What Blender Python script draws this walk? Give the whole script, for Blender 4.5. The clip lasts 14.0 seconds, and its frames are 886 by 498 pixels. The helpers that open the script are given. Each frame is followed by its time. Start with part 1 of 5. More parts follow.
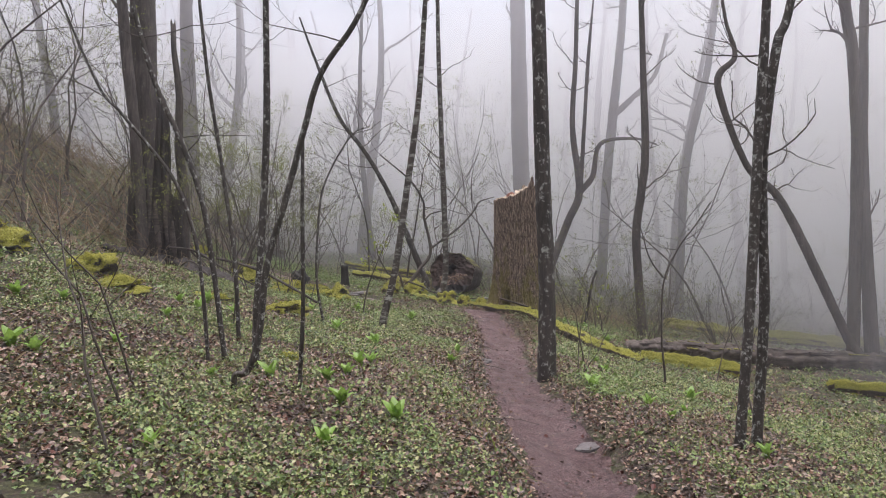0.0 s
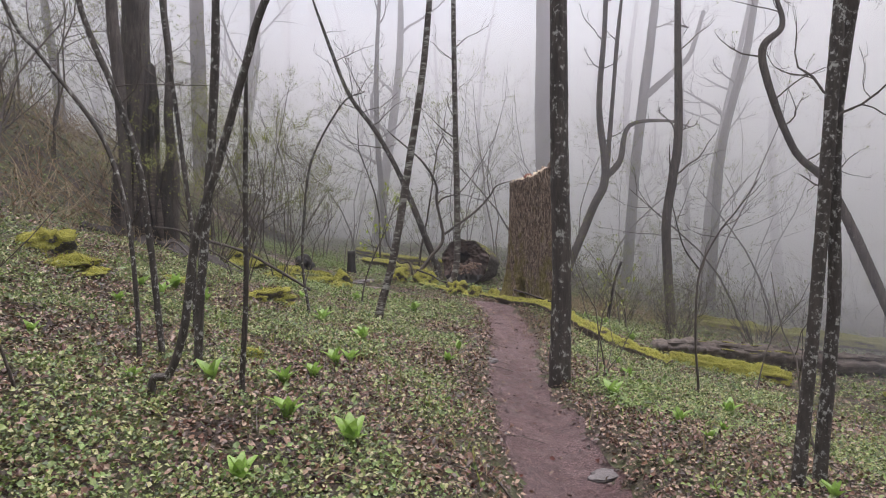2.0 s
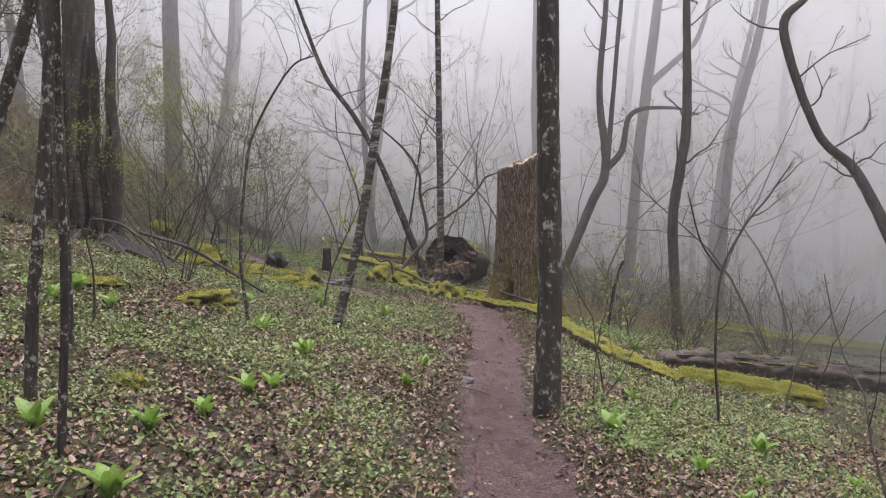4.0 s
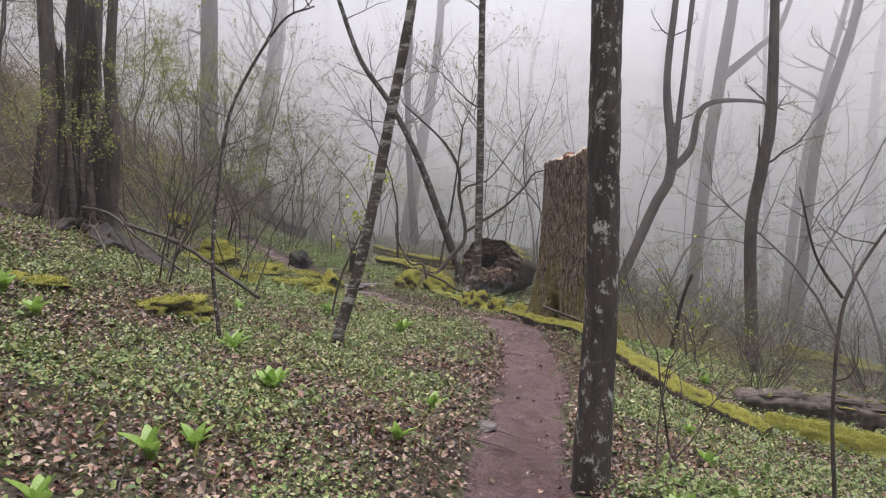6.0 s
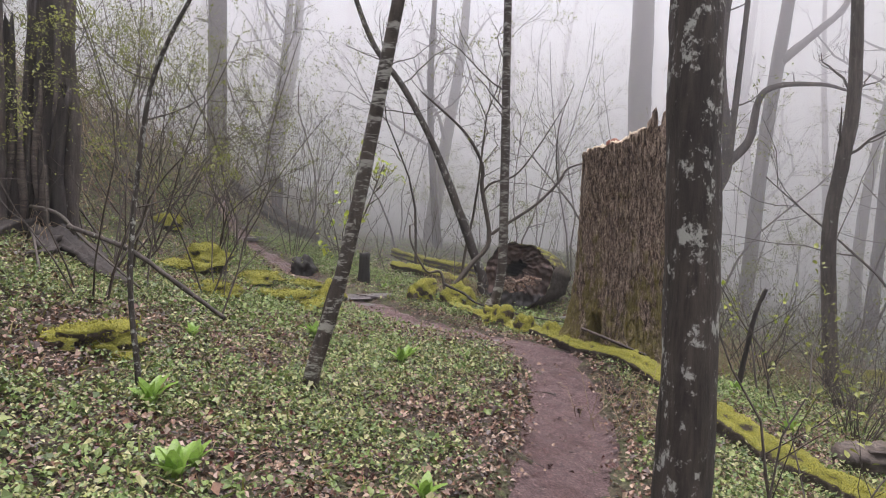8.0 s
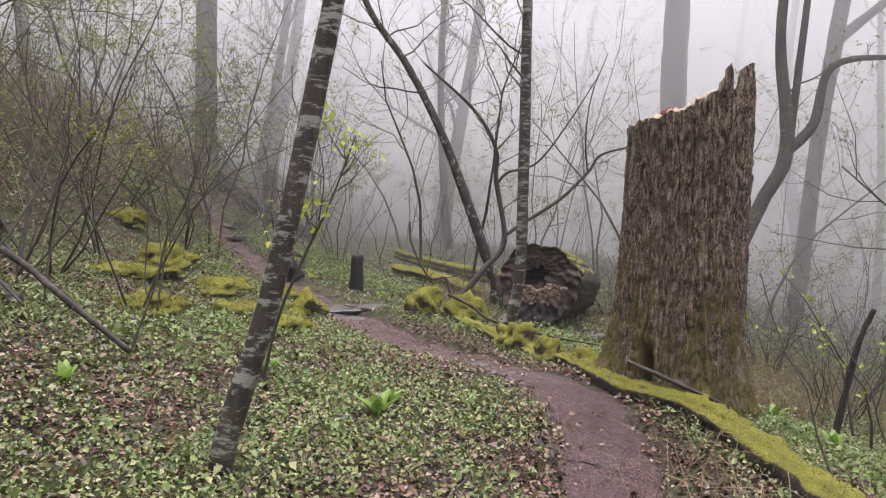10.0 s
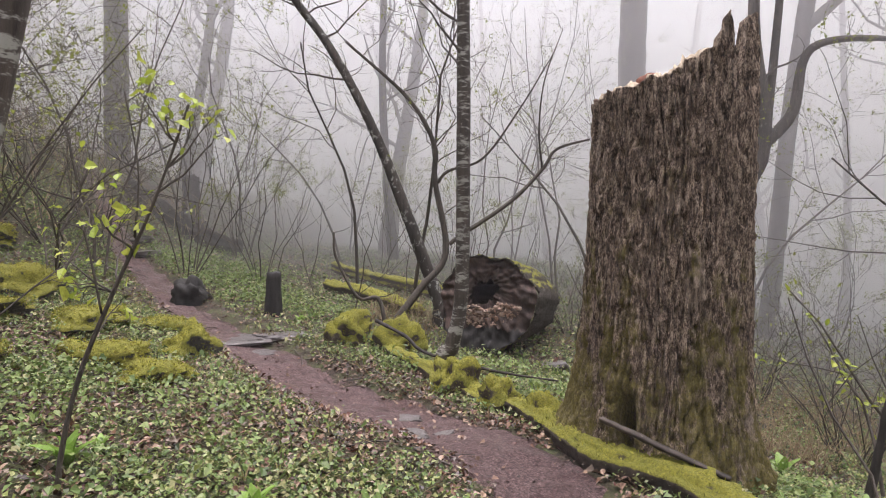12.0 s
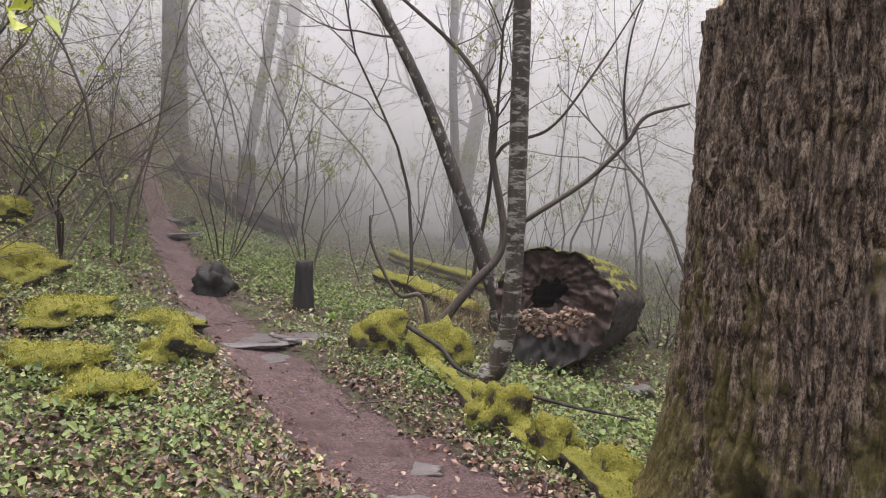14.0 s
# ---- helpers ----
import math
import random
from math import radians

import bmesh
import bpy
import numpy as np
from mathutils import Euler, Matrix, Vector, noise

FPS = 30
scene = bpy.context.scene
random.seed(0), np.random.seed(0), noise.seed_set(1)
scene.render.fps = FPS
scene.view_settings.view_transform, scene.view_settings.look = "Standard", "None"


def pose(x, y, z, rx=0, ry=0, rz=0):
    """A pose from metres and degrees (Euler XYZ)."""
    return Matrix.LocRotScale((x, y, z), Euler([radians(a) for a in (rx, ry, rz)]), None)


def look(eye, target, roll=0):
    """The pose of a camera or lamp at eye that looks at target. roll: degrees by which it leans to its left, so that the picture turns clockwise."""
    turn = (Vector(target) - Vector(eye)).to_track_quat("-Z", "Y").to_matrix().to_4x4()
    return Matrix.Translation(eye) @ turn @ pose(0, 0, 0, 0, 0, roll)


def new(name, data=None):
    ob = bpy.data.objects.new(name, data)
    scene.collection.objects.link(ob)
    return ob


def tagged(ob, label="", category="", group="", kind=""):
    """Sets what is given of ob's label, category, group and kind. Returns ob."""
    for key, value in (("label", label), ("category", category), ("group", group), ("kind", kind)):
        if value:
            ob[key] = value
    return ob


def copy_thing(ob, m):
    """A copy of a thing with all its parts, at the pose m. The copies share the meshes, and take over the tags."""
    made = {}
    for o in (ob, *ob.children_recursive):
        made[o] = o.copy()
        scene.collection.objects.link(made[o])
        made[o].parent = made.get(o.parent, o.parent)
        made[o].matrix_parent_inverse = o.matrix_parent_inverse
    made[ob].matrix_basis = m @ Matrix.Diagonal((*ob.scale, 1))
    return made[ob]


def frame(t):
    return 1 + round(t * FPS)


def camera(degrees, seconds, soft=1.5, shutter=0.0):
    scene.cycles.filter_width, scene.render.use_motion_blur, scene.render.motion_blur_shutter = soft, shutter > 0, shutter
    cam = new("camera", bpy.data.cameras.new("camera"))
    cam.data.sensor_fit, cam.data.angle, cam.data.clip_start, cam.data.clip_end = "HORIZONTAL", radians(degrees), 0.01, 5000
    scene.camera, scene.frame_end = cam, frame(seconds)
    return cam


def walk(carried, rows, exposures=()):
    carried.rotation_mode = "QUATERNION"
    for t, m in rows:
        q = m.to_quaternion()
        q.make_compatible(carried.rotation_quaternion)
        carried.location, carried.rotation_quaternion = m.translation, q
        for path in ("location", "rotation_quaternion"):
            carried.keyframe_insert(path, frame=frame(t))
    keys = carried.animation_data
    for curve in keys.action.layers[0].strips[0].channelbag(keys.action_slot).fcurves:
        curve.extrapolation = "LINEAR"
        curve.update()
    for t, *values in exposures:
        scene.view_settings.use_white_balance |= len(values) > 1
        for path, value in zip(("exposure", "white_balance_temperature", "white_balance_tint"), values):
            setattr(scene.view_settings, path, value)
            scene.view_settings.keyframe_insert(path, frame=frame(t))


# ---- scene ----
cam = camera(66.2, 14.0, soft=1.0)
METRES, EYE, TILT, LEAN, TURN = 11.0, 1.6, -1.0, 1.0, 0.0
ROWS = [
    (0.0, 0.0, 0.0, 0.0, 0.0, 0.0, -0.0),
    (0.5, 0.0051, 0.0288, -0.0014, -0.08, 0.12, 0.29),
    (1.0, 0.0086, 0.0557, -0.0028, 0.54, -0.27, 0.06),
    (1.5, 0.0201, 0.0799, -0.0062, 1.73, -0.65, -0.56),
    (2.0, 0.0271, 0.1073, -0.0086, 2.16, -0.81, -0.99),
    (2.5, 0.0337, 0.1387, -0.0103, 1.8, -0.69, -1.05),
    (5.0, 0.0647, 0.313, -0.0133, 3.59, -1.13, -2.09),
    (5.5, 0.0684, 0.3488, -0.0134, 5.36, -1.12, -2.64),
    (6.0, 0.0739, 0.3871, -0.0115, 6.75, -0.93, -3.03),
    (6.5, 0.0748, 0.4252, -0.011, 7.47, -0.67, -3.19),
    (7.0, 0.0717, 0.4616, -0.0083, 8.04, -0.76, -3.25),
    (7.5, 0.0728, 0.4988, -0.0069, 8.71, -0.88, -3.16),
    (10.0, 0.0568, 0.7099, -0.0047, 10.72, -1.09, -3.44),
    (10.5, 0.0543, 0.7474, -0.0025, 9.64, -0.73, -3.06),
    (11.0, 0.0544, 0.7847, -0.0002, 8.23, -0.29, -2.51),
    (11.5, 0.0553, 0.8194, 0.0011, 7.31, -0.16, -2.3),
    (12.0, 0.0611, 0.8539, 0.0016, 7.25, -0.35, -2.3),
    (12.5, 0.0613, 0.8858, 0.001, 7.78, -0.73, -2.58),
    (13.0, 0.065, 0.9201, -0.0001, 9.26, -1.11, -2.8),
    (13.5, 0.0646, 0.9545, -0.0007, 11.48, -1.43, -3.05),
    (14.0, 0.068, 0.9889, 0.0017, 14.3, -1.62, -3.58),
]
scene.cycles.volume_bounces = 7
walk(cam, [(t, pose(0, 0, EYE, TILT, LEAN, TURN) @ pose(METRES * x, METRES * y, METRES * z, 90 + pitch, roll, yaw)) for t, x, y, z, yaw, pitch, roll in ROWS],
     exposures=[(0.0, 1.85, 6600, 18), (5.0, 1.92, 6650, 18), (10.0, 2.18, 6700, 19), (14.0, 2.27, 6850, 19)])

# ---- world and light: an overcast sky above drifting fog ----
SKY, SUN = 0.05, 1.5
world = bpy.data.worlds.new("overcast")
scene.world = world
world.use_nodes = True
wn, wl = world.node_tree.nodes, world.node_tree.links
sky = wn.new("ShaderNodeTexSky")
sky.sky_type, sky.sun_disc, sky.sun_elevation, sky.sun_rotation = "NISHITA", False, radians(50), radians(20)
sky.air_density, sky.dust_density = 1.0, 1.0
pale = wn.new("ShaderNodeHueSaturation")
pale.inputs["Saturation"].default_value = 0.6
wl.new(sky.outputs[0], pale.inputs["Color"])
wl.new(pale.outputs[0], wn["Background"].inputs["Color"])
wn["Background"].inputs["Strength"].default_value = SKY
sun = new("sun", bpy.data.lights.new("sun", "SUN"))
sun.data.energy, sun.data.angle, sun.data.color = SUN, radians(60), (1.0, 0.98, 0.98)
sun.matrix_world = look((0.5, 9, 30), (0, 8, 0))

# ---- helpers of this scene ----
rnd = random.Random(7)
nrg = np.random.default_rng(11)
GRIDS = [np.random.default_rng(40 + k).random((64, 64)) for k in range(6)]


def vnoise(x, y, cell, k=0):
    """Smooth value noise in the plane, 0 to 1."""
    g = GRIDS[k % 6]
    u, v = np.asarray(x) / cell + 100, np.asarray(y) / cell + 100
    i, j = np.floor(u).astype(int), np.floor(v).astype(int)
    fu, fv = u - i, v - j
    fu, fv = fu * fu * (3 - 2 * fu), fv * fv * (3 - 2 * fv)
    i0, i1, j0, j1 = i % 64, (i + 1) % 64, j % 64, (j + 1) % 64
    return (g[i0, j0] * (1 - fu) + g[i1, j0] * fu) * (1 - fv) + (g[i0, j1] * (1 - fu) + g[i1, j1] * fu) * fv


def smin(v, k=0.6):
    return -k * np.log1p(np.exp(np.clip(-v / k, -40, 40)))


TRAIL_Y = [-60, 0, 4.4, 5.4, 6.6, 7.8, 9.2, 10.7, 12.1, 12.8, 13.3, 13.75, 14.2, 14.9, 15.8, 16.45, 17.0, 17.96, 19.5, 21.7, 24, 30]
TRAIL_X = [0.6, 0.8, 1.04, 1.04, 0.92, 0.85, 0.84, 0.96, 0.97, 0.90, 0.72, 0.36, -0.20, -0.92, -1.84, -2.52, -3.2, -4.15, -5.5, -7.7, -11.0, -19]
TRAIL_W = [0.34, 0.38, 0.44, 0.43, 0.41, 0.38, 0.36, 0.34, 0.33, 0.34, 0.37, 0.40, 0.40, 0.39, 0.36, 0.33, 0.27, 0.26, 0.25, 0.22, 0.22, 0.22]
_ty = np.linspace(-60, 30, 700)
_tx = np.interp(_ty, TRAIL_Y, TRAIL_X)
_tx = np.convolve(np.pad(_tx, 4, mode="edge"), np.ones(9) / 9, mode="valid")


def trail_distance(x, y):
    """Distance from the trail's middle line, in its half widths."""
    x, y = np.asarray(x, float), np.asarray(y, float)
    cx = np.interp(y, _ty, _tx)
    slope = np.interp(y, _ty, np.gradient(_tx, _ty))
    w = np.interp(y, TRAIL_Y, TRAIL_W)
    return np.abs(x - cx) / np.sqrt(1 + slope ** 2) / w


def ground(x, y):
    """Height of the forest floor: uphill on one side of the trail, downhill on the other."""
    x, y = np.asarray(x, float), np.asarray(y, float)
    xc = np.clip(x, -26, 40)
    left = smin(xc - 0.9)
    right = 9 * (1 - np.exp(smin(-(xc - 0.9)) / 9))
    u = (np.clip(y, 0, 26) - 12) / 6
    z = -0.0283 + 0.0664 * u + 0.0682 * u ** 2 + 0.0258 * u ** 3 - 0.067 * left - 0.2278 * right
    z = z + 0.0479 * left * u + 0.0014 * left * u ** 2 - 0.04 * right * u + 0.0129 * left ** 2
    z = z + 1.4 * np.exp(-((xc + 12) ** 2 / 20 + (y - 17) ** 2 / 40))
    z = z + 0.5 * np.exp(-((xc + 5.5) ** 2 + (y - 10) ** 2) / 9)
    z = z + 0.05 * (vnoise(x, y, 1.1, 1) - 0.5) + 0.025 * (vnoise(x, y, 0.35, 2) - 0.5)
    z = z + 0.05 * np.clip(np.abs(y - 26) - 8, 0, 40) * (vnoise(x, y, 14, 3) - 0.5)
    # the steeper flank uphill, the banks beside the sunken trail and the mound round the stump
    flank = np.clip((-5.6 - xc) / 3.2, 0, 1) * np.clip((y - 9.5) / 4.5, 0, 1)
    z = z + 1.15 * flank * flank * (3 - 2 * flank)
    away = trail_distance(x, y)
    bank = np.clip((9.6 - y) / 4.8, 0, 1)
    z = z + 0.32 * bank * (1 - np.exp(-(away / 1.7) ** 2)) * np.clip((y + 3) / 4, 0, 1)
    z = z + 0.24 * np.exp(-((xc - 1.35) ** 2 / 2.2 + (y - 13.3) ** 2 / 1.3))
    z = z + 0.10 * np.exp(-((xc - 0.1) ** 2 + (y - 13.5) ** 2) / 0.9)
    return z - 0.10 * np.exp(-(away / 1.15) ** 4)


def gz(x, y):
    return float(ground(x, y))


def add_mesh(name, verts, faces, material, smooth=True):
    me = bpy.data.meshes.new(name)
    me.from_pydata([tuple(v) for v in np.asarray(verts, float).tolist()], [], faces if isinstance(faces, list) else faces.tolist())
    me.materials.append(material)
    if smooth:
        me.polygons.foreach_set("use_smooth", [True] * len(me.polygons))
    me.update()
    return me


def thing(name, at, label, category, group="", kind=""):
    """An empty at a thing's base, which carries its parts."""
    ob = new(name)
    ob.location = at
    ob["base"] = [float(a) for a in at]
    return tagged(ob, label, category, group, kind)


def part(name, vf, material, parent, label="", smooth=True, kind=""):
    """One mesh under a thing or a part; vf is (vertices in the world, faces)."""
    base = np.array(parent["base"])
    ob = new(name, add_mesh(name, np.asarray(vf[0], float) - base, vf[1], material, smooth))
    ob.parent = parent
    ob["base"] = [float(a) for a in base]
    return tagged(ob, label, kind=kind)


def join(pieces):
    verts, faces, n = [], [], 0
    for v, f in pieces:
        verts.append(np.asarray(v, float))
        faces.extend([tuple(i + n for i in q) for q in (f if isinstance(f, list) else f.tolist())])
        n += len(v)
    return np.vstack(verts), faces


def spline(points, per=5):
    """A smooth curve through points (any number of columns)."""
    p = np.asarray(points, float)
    p = np.vstack([2 * p[0] - p[1], p, 2 * p[-1] - p[-2]])
    out = []
    for i in range(1, len(p) - 2):
        for k in range(per):
            t = k / per
            a, b, c, d = p[i - 1], p[i], p[i + 1], p[i + 2]
            out.append(0.5 * (2 * b + (c - a) * t + (2 * a - 5 * b + 4 * c - d) * t * t + (3 * b - a - 3 * c + d) * t ** 3))
    out.append(p[-2])
    return np.array(out)


def tube(points, radii, sides=8, rough=0.0, seed=0, caps=True, ridges=0, squash=1.0):
    """A tapered limb along points."""
    p, r = np.asarray(points, float), np.asarray(radii, float)
    n = len(p)
    d = np.gradient(p, axis=0)
    d /= np.linalg.norm(d, axis=1)[:, None] + 1e-9
    ref = np.array([1.0, 0, 0]) if abs(d[0][0]) < 0.7 else np.array([0, 1.0, 0])
    ring = np.arange(sides) / sides * 2 * math.pi
    rr = np.random.default_rng(seed)
    wob = np.ones((n, sides))
    if rough:
        wob += rough * (rr.random((n, sides)) - 0.5)
        wob += rough * 0.8 * np.sin(ring * 3 + rr.random() * 6)[None, :]
    if ridges:
        wob += rough * 0.7 * np.sin(ring * ridges + rr.random() * 6)[None, :]
    verts = np.empty((n, sides, 3))
    for i in range(n):
        u = ref - d[i] * ref.dot(d[i])
        u /= np.linalg.norm(u)
        ref = u
        w = np.cross(d[i], u)
        verts[i] = p[i] + (r[i] * wob[i])[:, None] * (np.cos(ring)[:, None] * u + squash * np.sin(ring)[:, None] * w)
    v = verts.reshape(-1, 3)
    a = (np.arange(n - 1)[:, None] * sides + np.arange(sides)).ravel()
    b = (np.arange(n - 1)[:, None] * sides + (np.arange(sides) + 1) % sides).ravel()
    f = [tuple(q) for q in np.stack([a, b, b + sides, a + sides], 1).tolist()]
    if caps:
        f.append(tuple(range(sides))[::-1])
        f.append(tuple(range((n - 1) * sides, n * sides)))
    return v, f


def limb(rng, start, way, length, r, n=5, bend=0.25, lift=0.1):
    pts, p, d = [np.array(start, float)], np.array(start, float), np.array(way, float)
    for _ in range(n):
        d = d + np.array([rng.gauss(0, bend), rng.gauss(0, bend), rng.gauss(0, bend * 0.6) + lift])
        d /= np.linalg.norm(d)
        p = p + d * length / n
        pts.append(p)
    return np.array(pts), r * np.linspace(1, 0.3, n + 1)


def grow(rng, start, way, length, r, depth, kids=4, bend=0.25, lift=0.1, tips=None):
    """A limb with its side branches, as a list of (points, radii, depth)."""
    pts, rad = limb(rng, start, way, length, r, 6 if depth > 0 else 4, bend, lift)
    out = [(pts, rad, depth)]
    if tips is not None and depth <= 1:
        tips.extend(pts[2:])
    if depth > 0:
        for k in range(kids):
            f = rng.uniform(0.25, 0.98)
            i = min(int(f * (len(pts) - 1)), len(pts) - 2)
            q = pts[i] + (pts[i + 1] - pts[i]) * (f * (len(pts) - 1) - i)
            d = pts[i + 1] - pts[i]
            d /= np.linalg.norm(d)
            side = np.array([rng.gauss(0, 1), rng.gauss(0, 1), rng.gauss(0, 0.6)])
            side -= d * side.dot(d)
            side /= np.linalg.norm(side)
            out += grow(rng, q, d * 0.7 + side * rng.uniform(0.6, 1.0), length * rng.uniform(0.4, 0.65) * (1.15 - f * 0.5), max(rad[i] * 0.55, 0.0022), depth - 1, kids, bend, lift, tips)
    return out


def tubes(limbs, sides=(3, 4, 6)):
    return join([tube(p, r, sides[min(d, len(sides) - 1)], caps=False) for p, r, d in limbs])


def leaves(pos, size, tilt, rng, wide=0.6, up=0.0, fold=0.25):
    """Folded leaves, four triangles each, at pos; tilt: spread of their slope."""
    n = len(pos)
    size = np.broadcast_to(size, n)
    a = rng.random(n) * 2 * math.pi
    s = rng.normal(up, tilt, n)
    c, sn = np.cos(s), np.sin(s)
    fwd = np.stack([np.cos(a) * c, np.sin(a) * c, sn], 1)
    side = np.stack([-np.sin(a), np.cos(a), rng.normal(0, tilt, n)], 1)
    nor = np.cross(fwd, side)
    nor *= np.sign(nor[:, 2:3] + 1e-6)
    L = size[:, None]
    b = pos
    mid1, mid2, tip = b + fwd * L * 0.35, b + fwd * L * 0.7, b + fwd * L - nor * L * 0.15 * rng.random((n, 1))
    w = wide * L * 0.5
    l1, r1 = mid1 + side * w + nor * L * fold * 0.5, mid1 - side * w + nor * L * fold * 0.5
    v = np.stack([b, l1, mid2 + side * w * 0.7 + nor * L * fold * 0.3, tip, mid2 - side * w * 0.7 + nor * L * fold * 0.3, r1, mid2], 1).reshape(-1, 3)
    k = np.arange(n)[:, None] * 7
    f = np.concatenate([k + [0, 6, 2, 1], k + [0, 5, 4, 6], ], 0).tolist() + np.concatenate([k + [6, 3, 2], k + [6, 4, 3]], 0).tolist()
    return v, f


def small_leaves(pos, size, tilt, rng, wide=0.6, up=0.0, fold=0.25):
    """Small folded leaves, two triangles each."""
    n = len(pos)
    a, s = rng.random(n) * 2 * math.pi, rng.normal(up, tilt, n)
    fwd = np.stack([np.cos(a) * np.cos(s), np.sin(a) * np.cos(s), np.sin(s)], 1)
    side = np.stack([-np.sin(a), np.cos(a), rng.normal(0, tilt, n)], 1)
    L = size[:, None]
    mid = pos + fwd * L * 0.45 + np.array([0, 0, 1]) * L * fold
    v = np.stack([pos, mid + side * L * wide * 0.5, pos + fwd * L, mid - side * L * wide * 0.5], 1).reshape(-1, 3)
    k = np.arange(n)[:, None] * 4
    return v, np.concatenate([k + [0, 2, 1], k + [0, 3, 2]], 0).tolist()


# ---- materials ----
def material(name):
    m = bpy.data.materials.new(name)
    m.use_nodes = True
    nt = m.node_tree
    return m, nt, nt.nodes["Principled BSDF"]


def nd(nt, kind, **sets):
    n = nt.nodes.new(kind)
    for k, v in sets.items():
        n.inputs[k].default_value = v
    return n


def noise_tex(nt, vec, scale, detail=4.0, rough=0.6, squash=None):
    n = nd(nt, "ShaderNodeTexNoise", Scale=scale, Detail=detail, Roughness=rough)
    if squash:
        mp = nt.nodes.new("ShaderNodeMapping")
        mp.inputs["Scale"].default_value = squash
        nt.links.new(vec, mp.inputs["Vector"])
        vec = mp.outputs[0]
    nt.links.new(vec, n.inputs["Vector"])
    return n.outputs["Fac"]


def ramp(nt, fac, stops):
    r = nt.nodes.new("ShaderNodeValToRGB")
    e = r.color_ramp.elements
    while len(e) < len(stops):
        e.new(0.5)
    for k, (p, c) in enumerate(stops):
        e[k].position = p
        e[k].color = (*c, 1) if len(c) == 3 else (c[0], c[0], c[0], 1)
    nt.links.new(fac, r.inputs[0])
    return r.outputs[0]


def mix(nt, fac, a, b, blend="MIX"):
    m = nt.nodes.new("ShaderNodeMix")
    m.data_type, m.blend_type = "RGBA", blend
    for sock, v in ((m.inputs[0], fac), (m.inputs[6], a), (m.inputs[7], b)):
        if isinstance(v, bpy.types.NodeSocket):
            nt.links.new(v, sock)
        else:
            sock.default_value = v if isinstance(v, float) else (*v, 1)
    return m.outputs[2]


def math_node(nt, op, a, b=0.0):
    m = nt.nodes.new("ShaderNodeMath")
    m.operation = op
    for k, v in enumerate((a, b)):
        if isinstance(v, bpy.types.NodeSocket):
            nt.links.new(v, m.inputs[k])
        else:
            m.inputs[k].default_value = v
    return m.outputs[0]


def bump(nt, bsdf, height, strength=0.6, dist=0.02):
    b = nt.nodes.new("ShaderNodeBump")
    b.inputs["Strength"].default_value, b.inputs["Distance"].default_value = strength, dist
    nt.links.new(height, b.inputs["Height"])
    nt.links.new(b.outputs[0], bsdf.inputs["Normal"])


def bark(name, dark, light, lichen=(0.42, 0.44, 0.40), spots=0.62, bands=False, moss=0.0, fine=26.0, rough=0.8, blots=17.0, lie=(1, 1, 0.14)):
    """Bark: vertical grain, blotches of pale lichen, moss where wanted."""
    m, nt, b = material(name)
    co = nt.nodes.new("ShaderNodeTexCoord").outputs["Object"]
    grain = noise_tex(nt, co, fine, 6, 0.7, lie)
    col = ramp(nt, grain, [(0.32, dark), (0.7, light)])
    big = noise_tex(nt, co, 2.2, 3, 0.6, (1, 1, 0.5))
    col = mix(nt, ramp(nt, big, [(0.42, (0.0,)), (0.65, (0.6,))]), col, tuple(0.55 * c for c in dark))
    if bands:
        ring = noise_tex(nt, co, 9, 5, 0.75, (0.55, 0.55, 2.0))
        col = mix(nt, ramp(nt, ring, [(0.51, (0.0,)), (0.57, (0.85,))]), col, lichen)
    blot = noise_tex(nt, co, blots, 5, 0.75, (1, 1, 0.8))
    col = mix(nt, ramp(nt, blot, [(spots, (0.0,)), (spots + 0.06, (0.85,))]), col, lichen)
    if moss:
        g = noise_tex(nt, co, 5, 4, 0.7, (1, 1, 0.35))
        col = mix(nt, ramp(nt, g, [(1.0 - moss, (0.0,)), (1.12 - moss, (0.85,))]), col, (0.085, 0.085, 0.018))
    nt.links.new(col, b.inputs["Base Color"])
    b.inputs["Roughness"].default_value = rough
    bump(nt, b, mix(nt, 0.35, grain, blot), 0.9, 0.012)
    return m


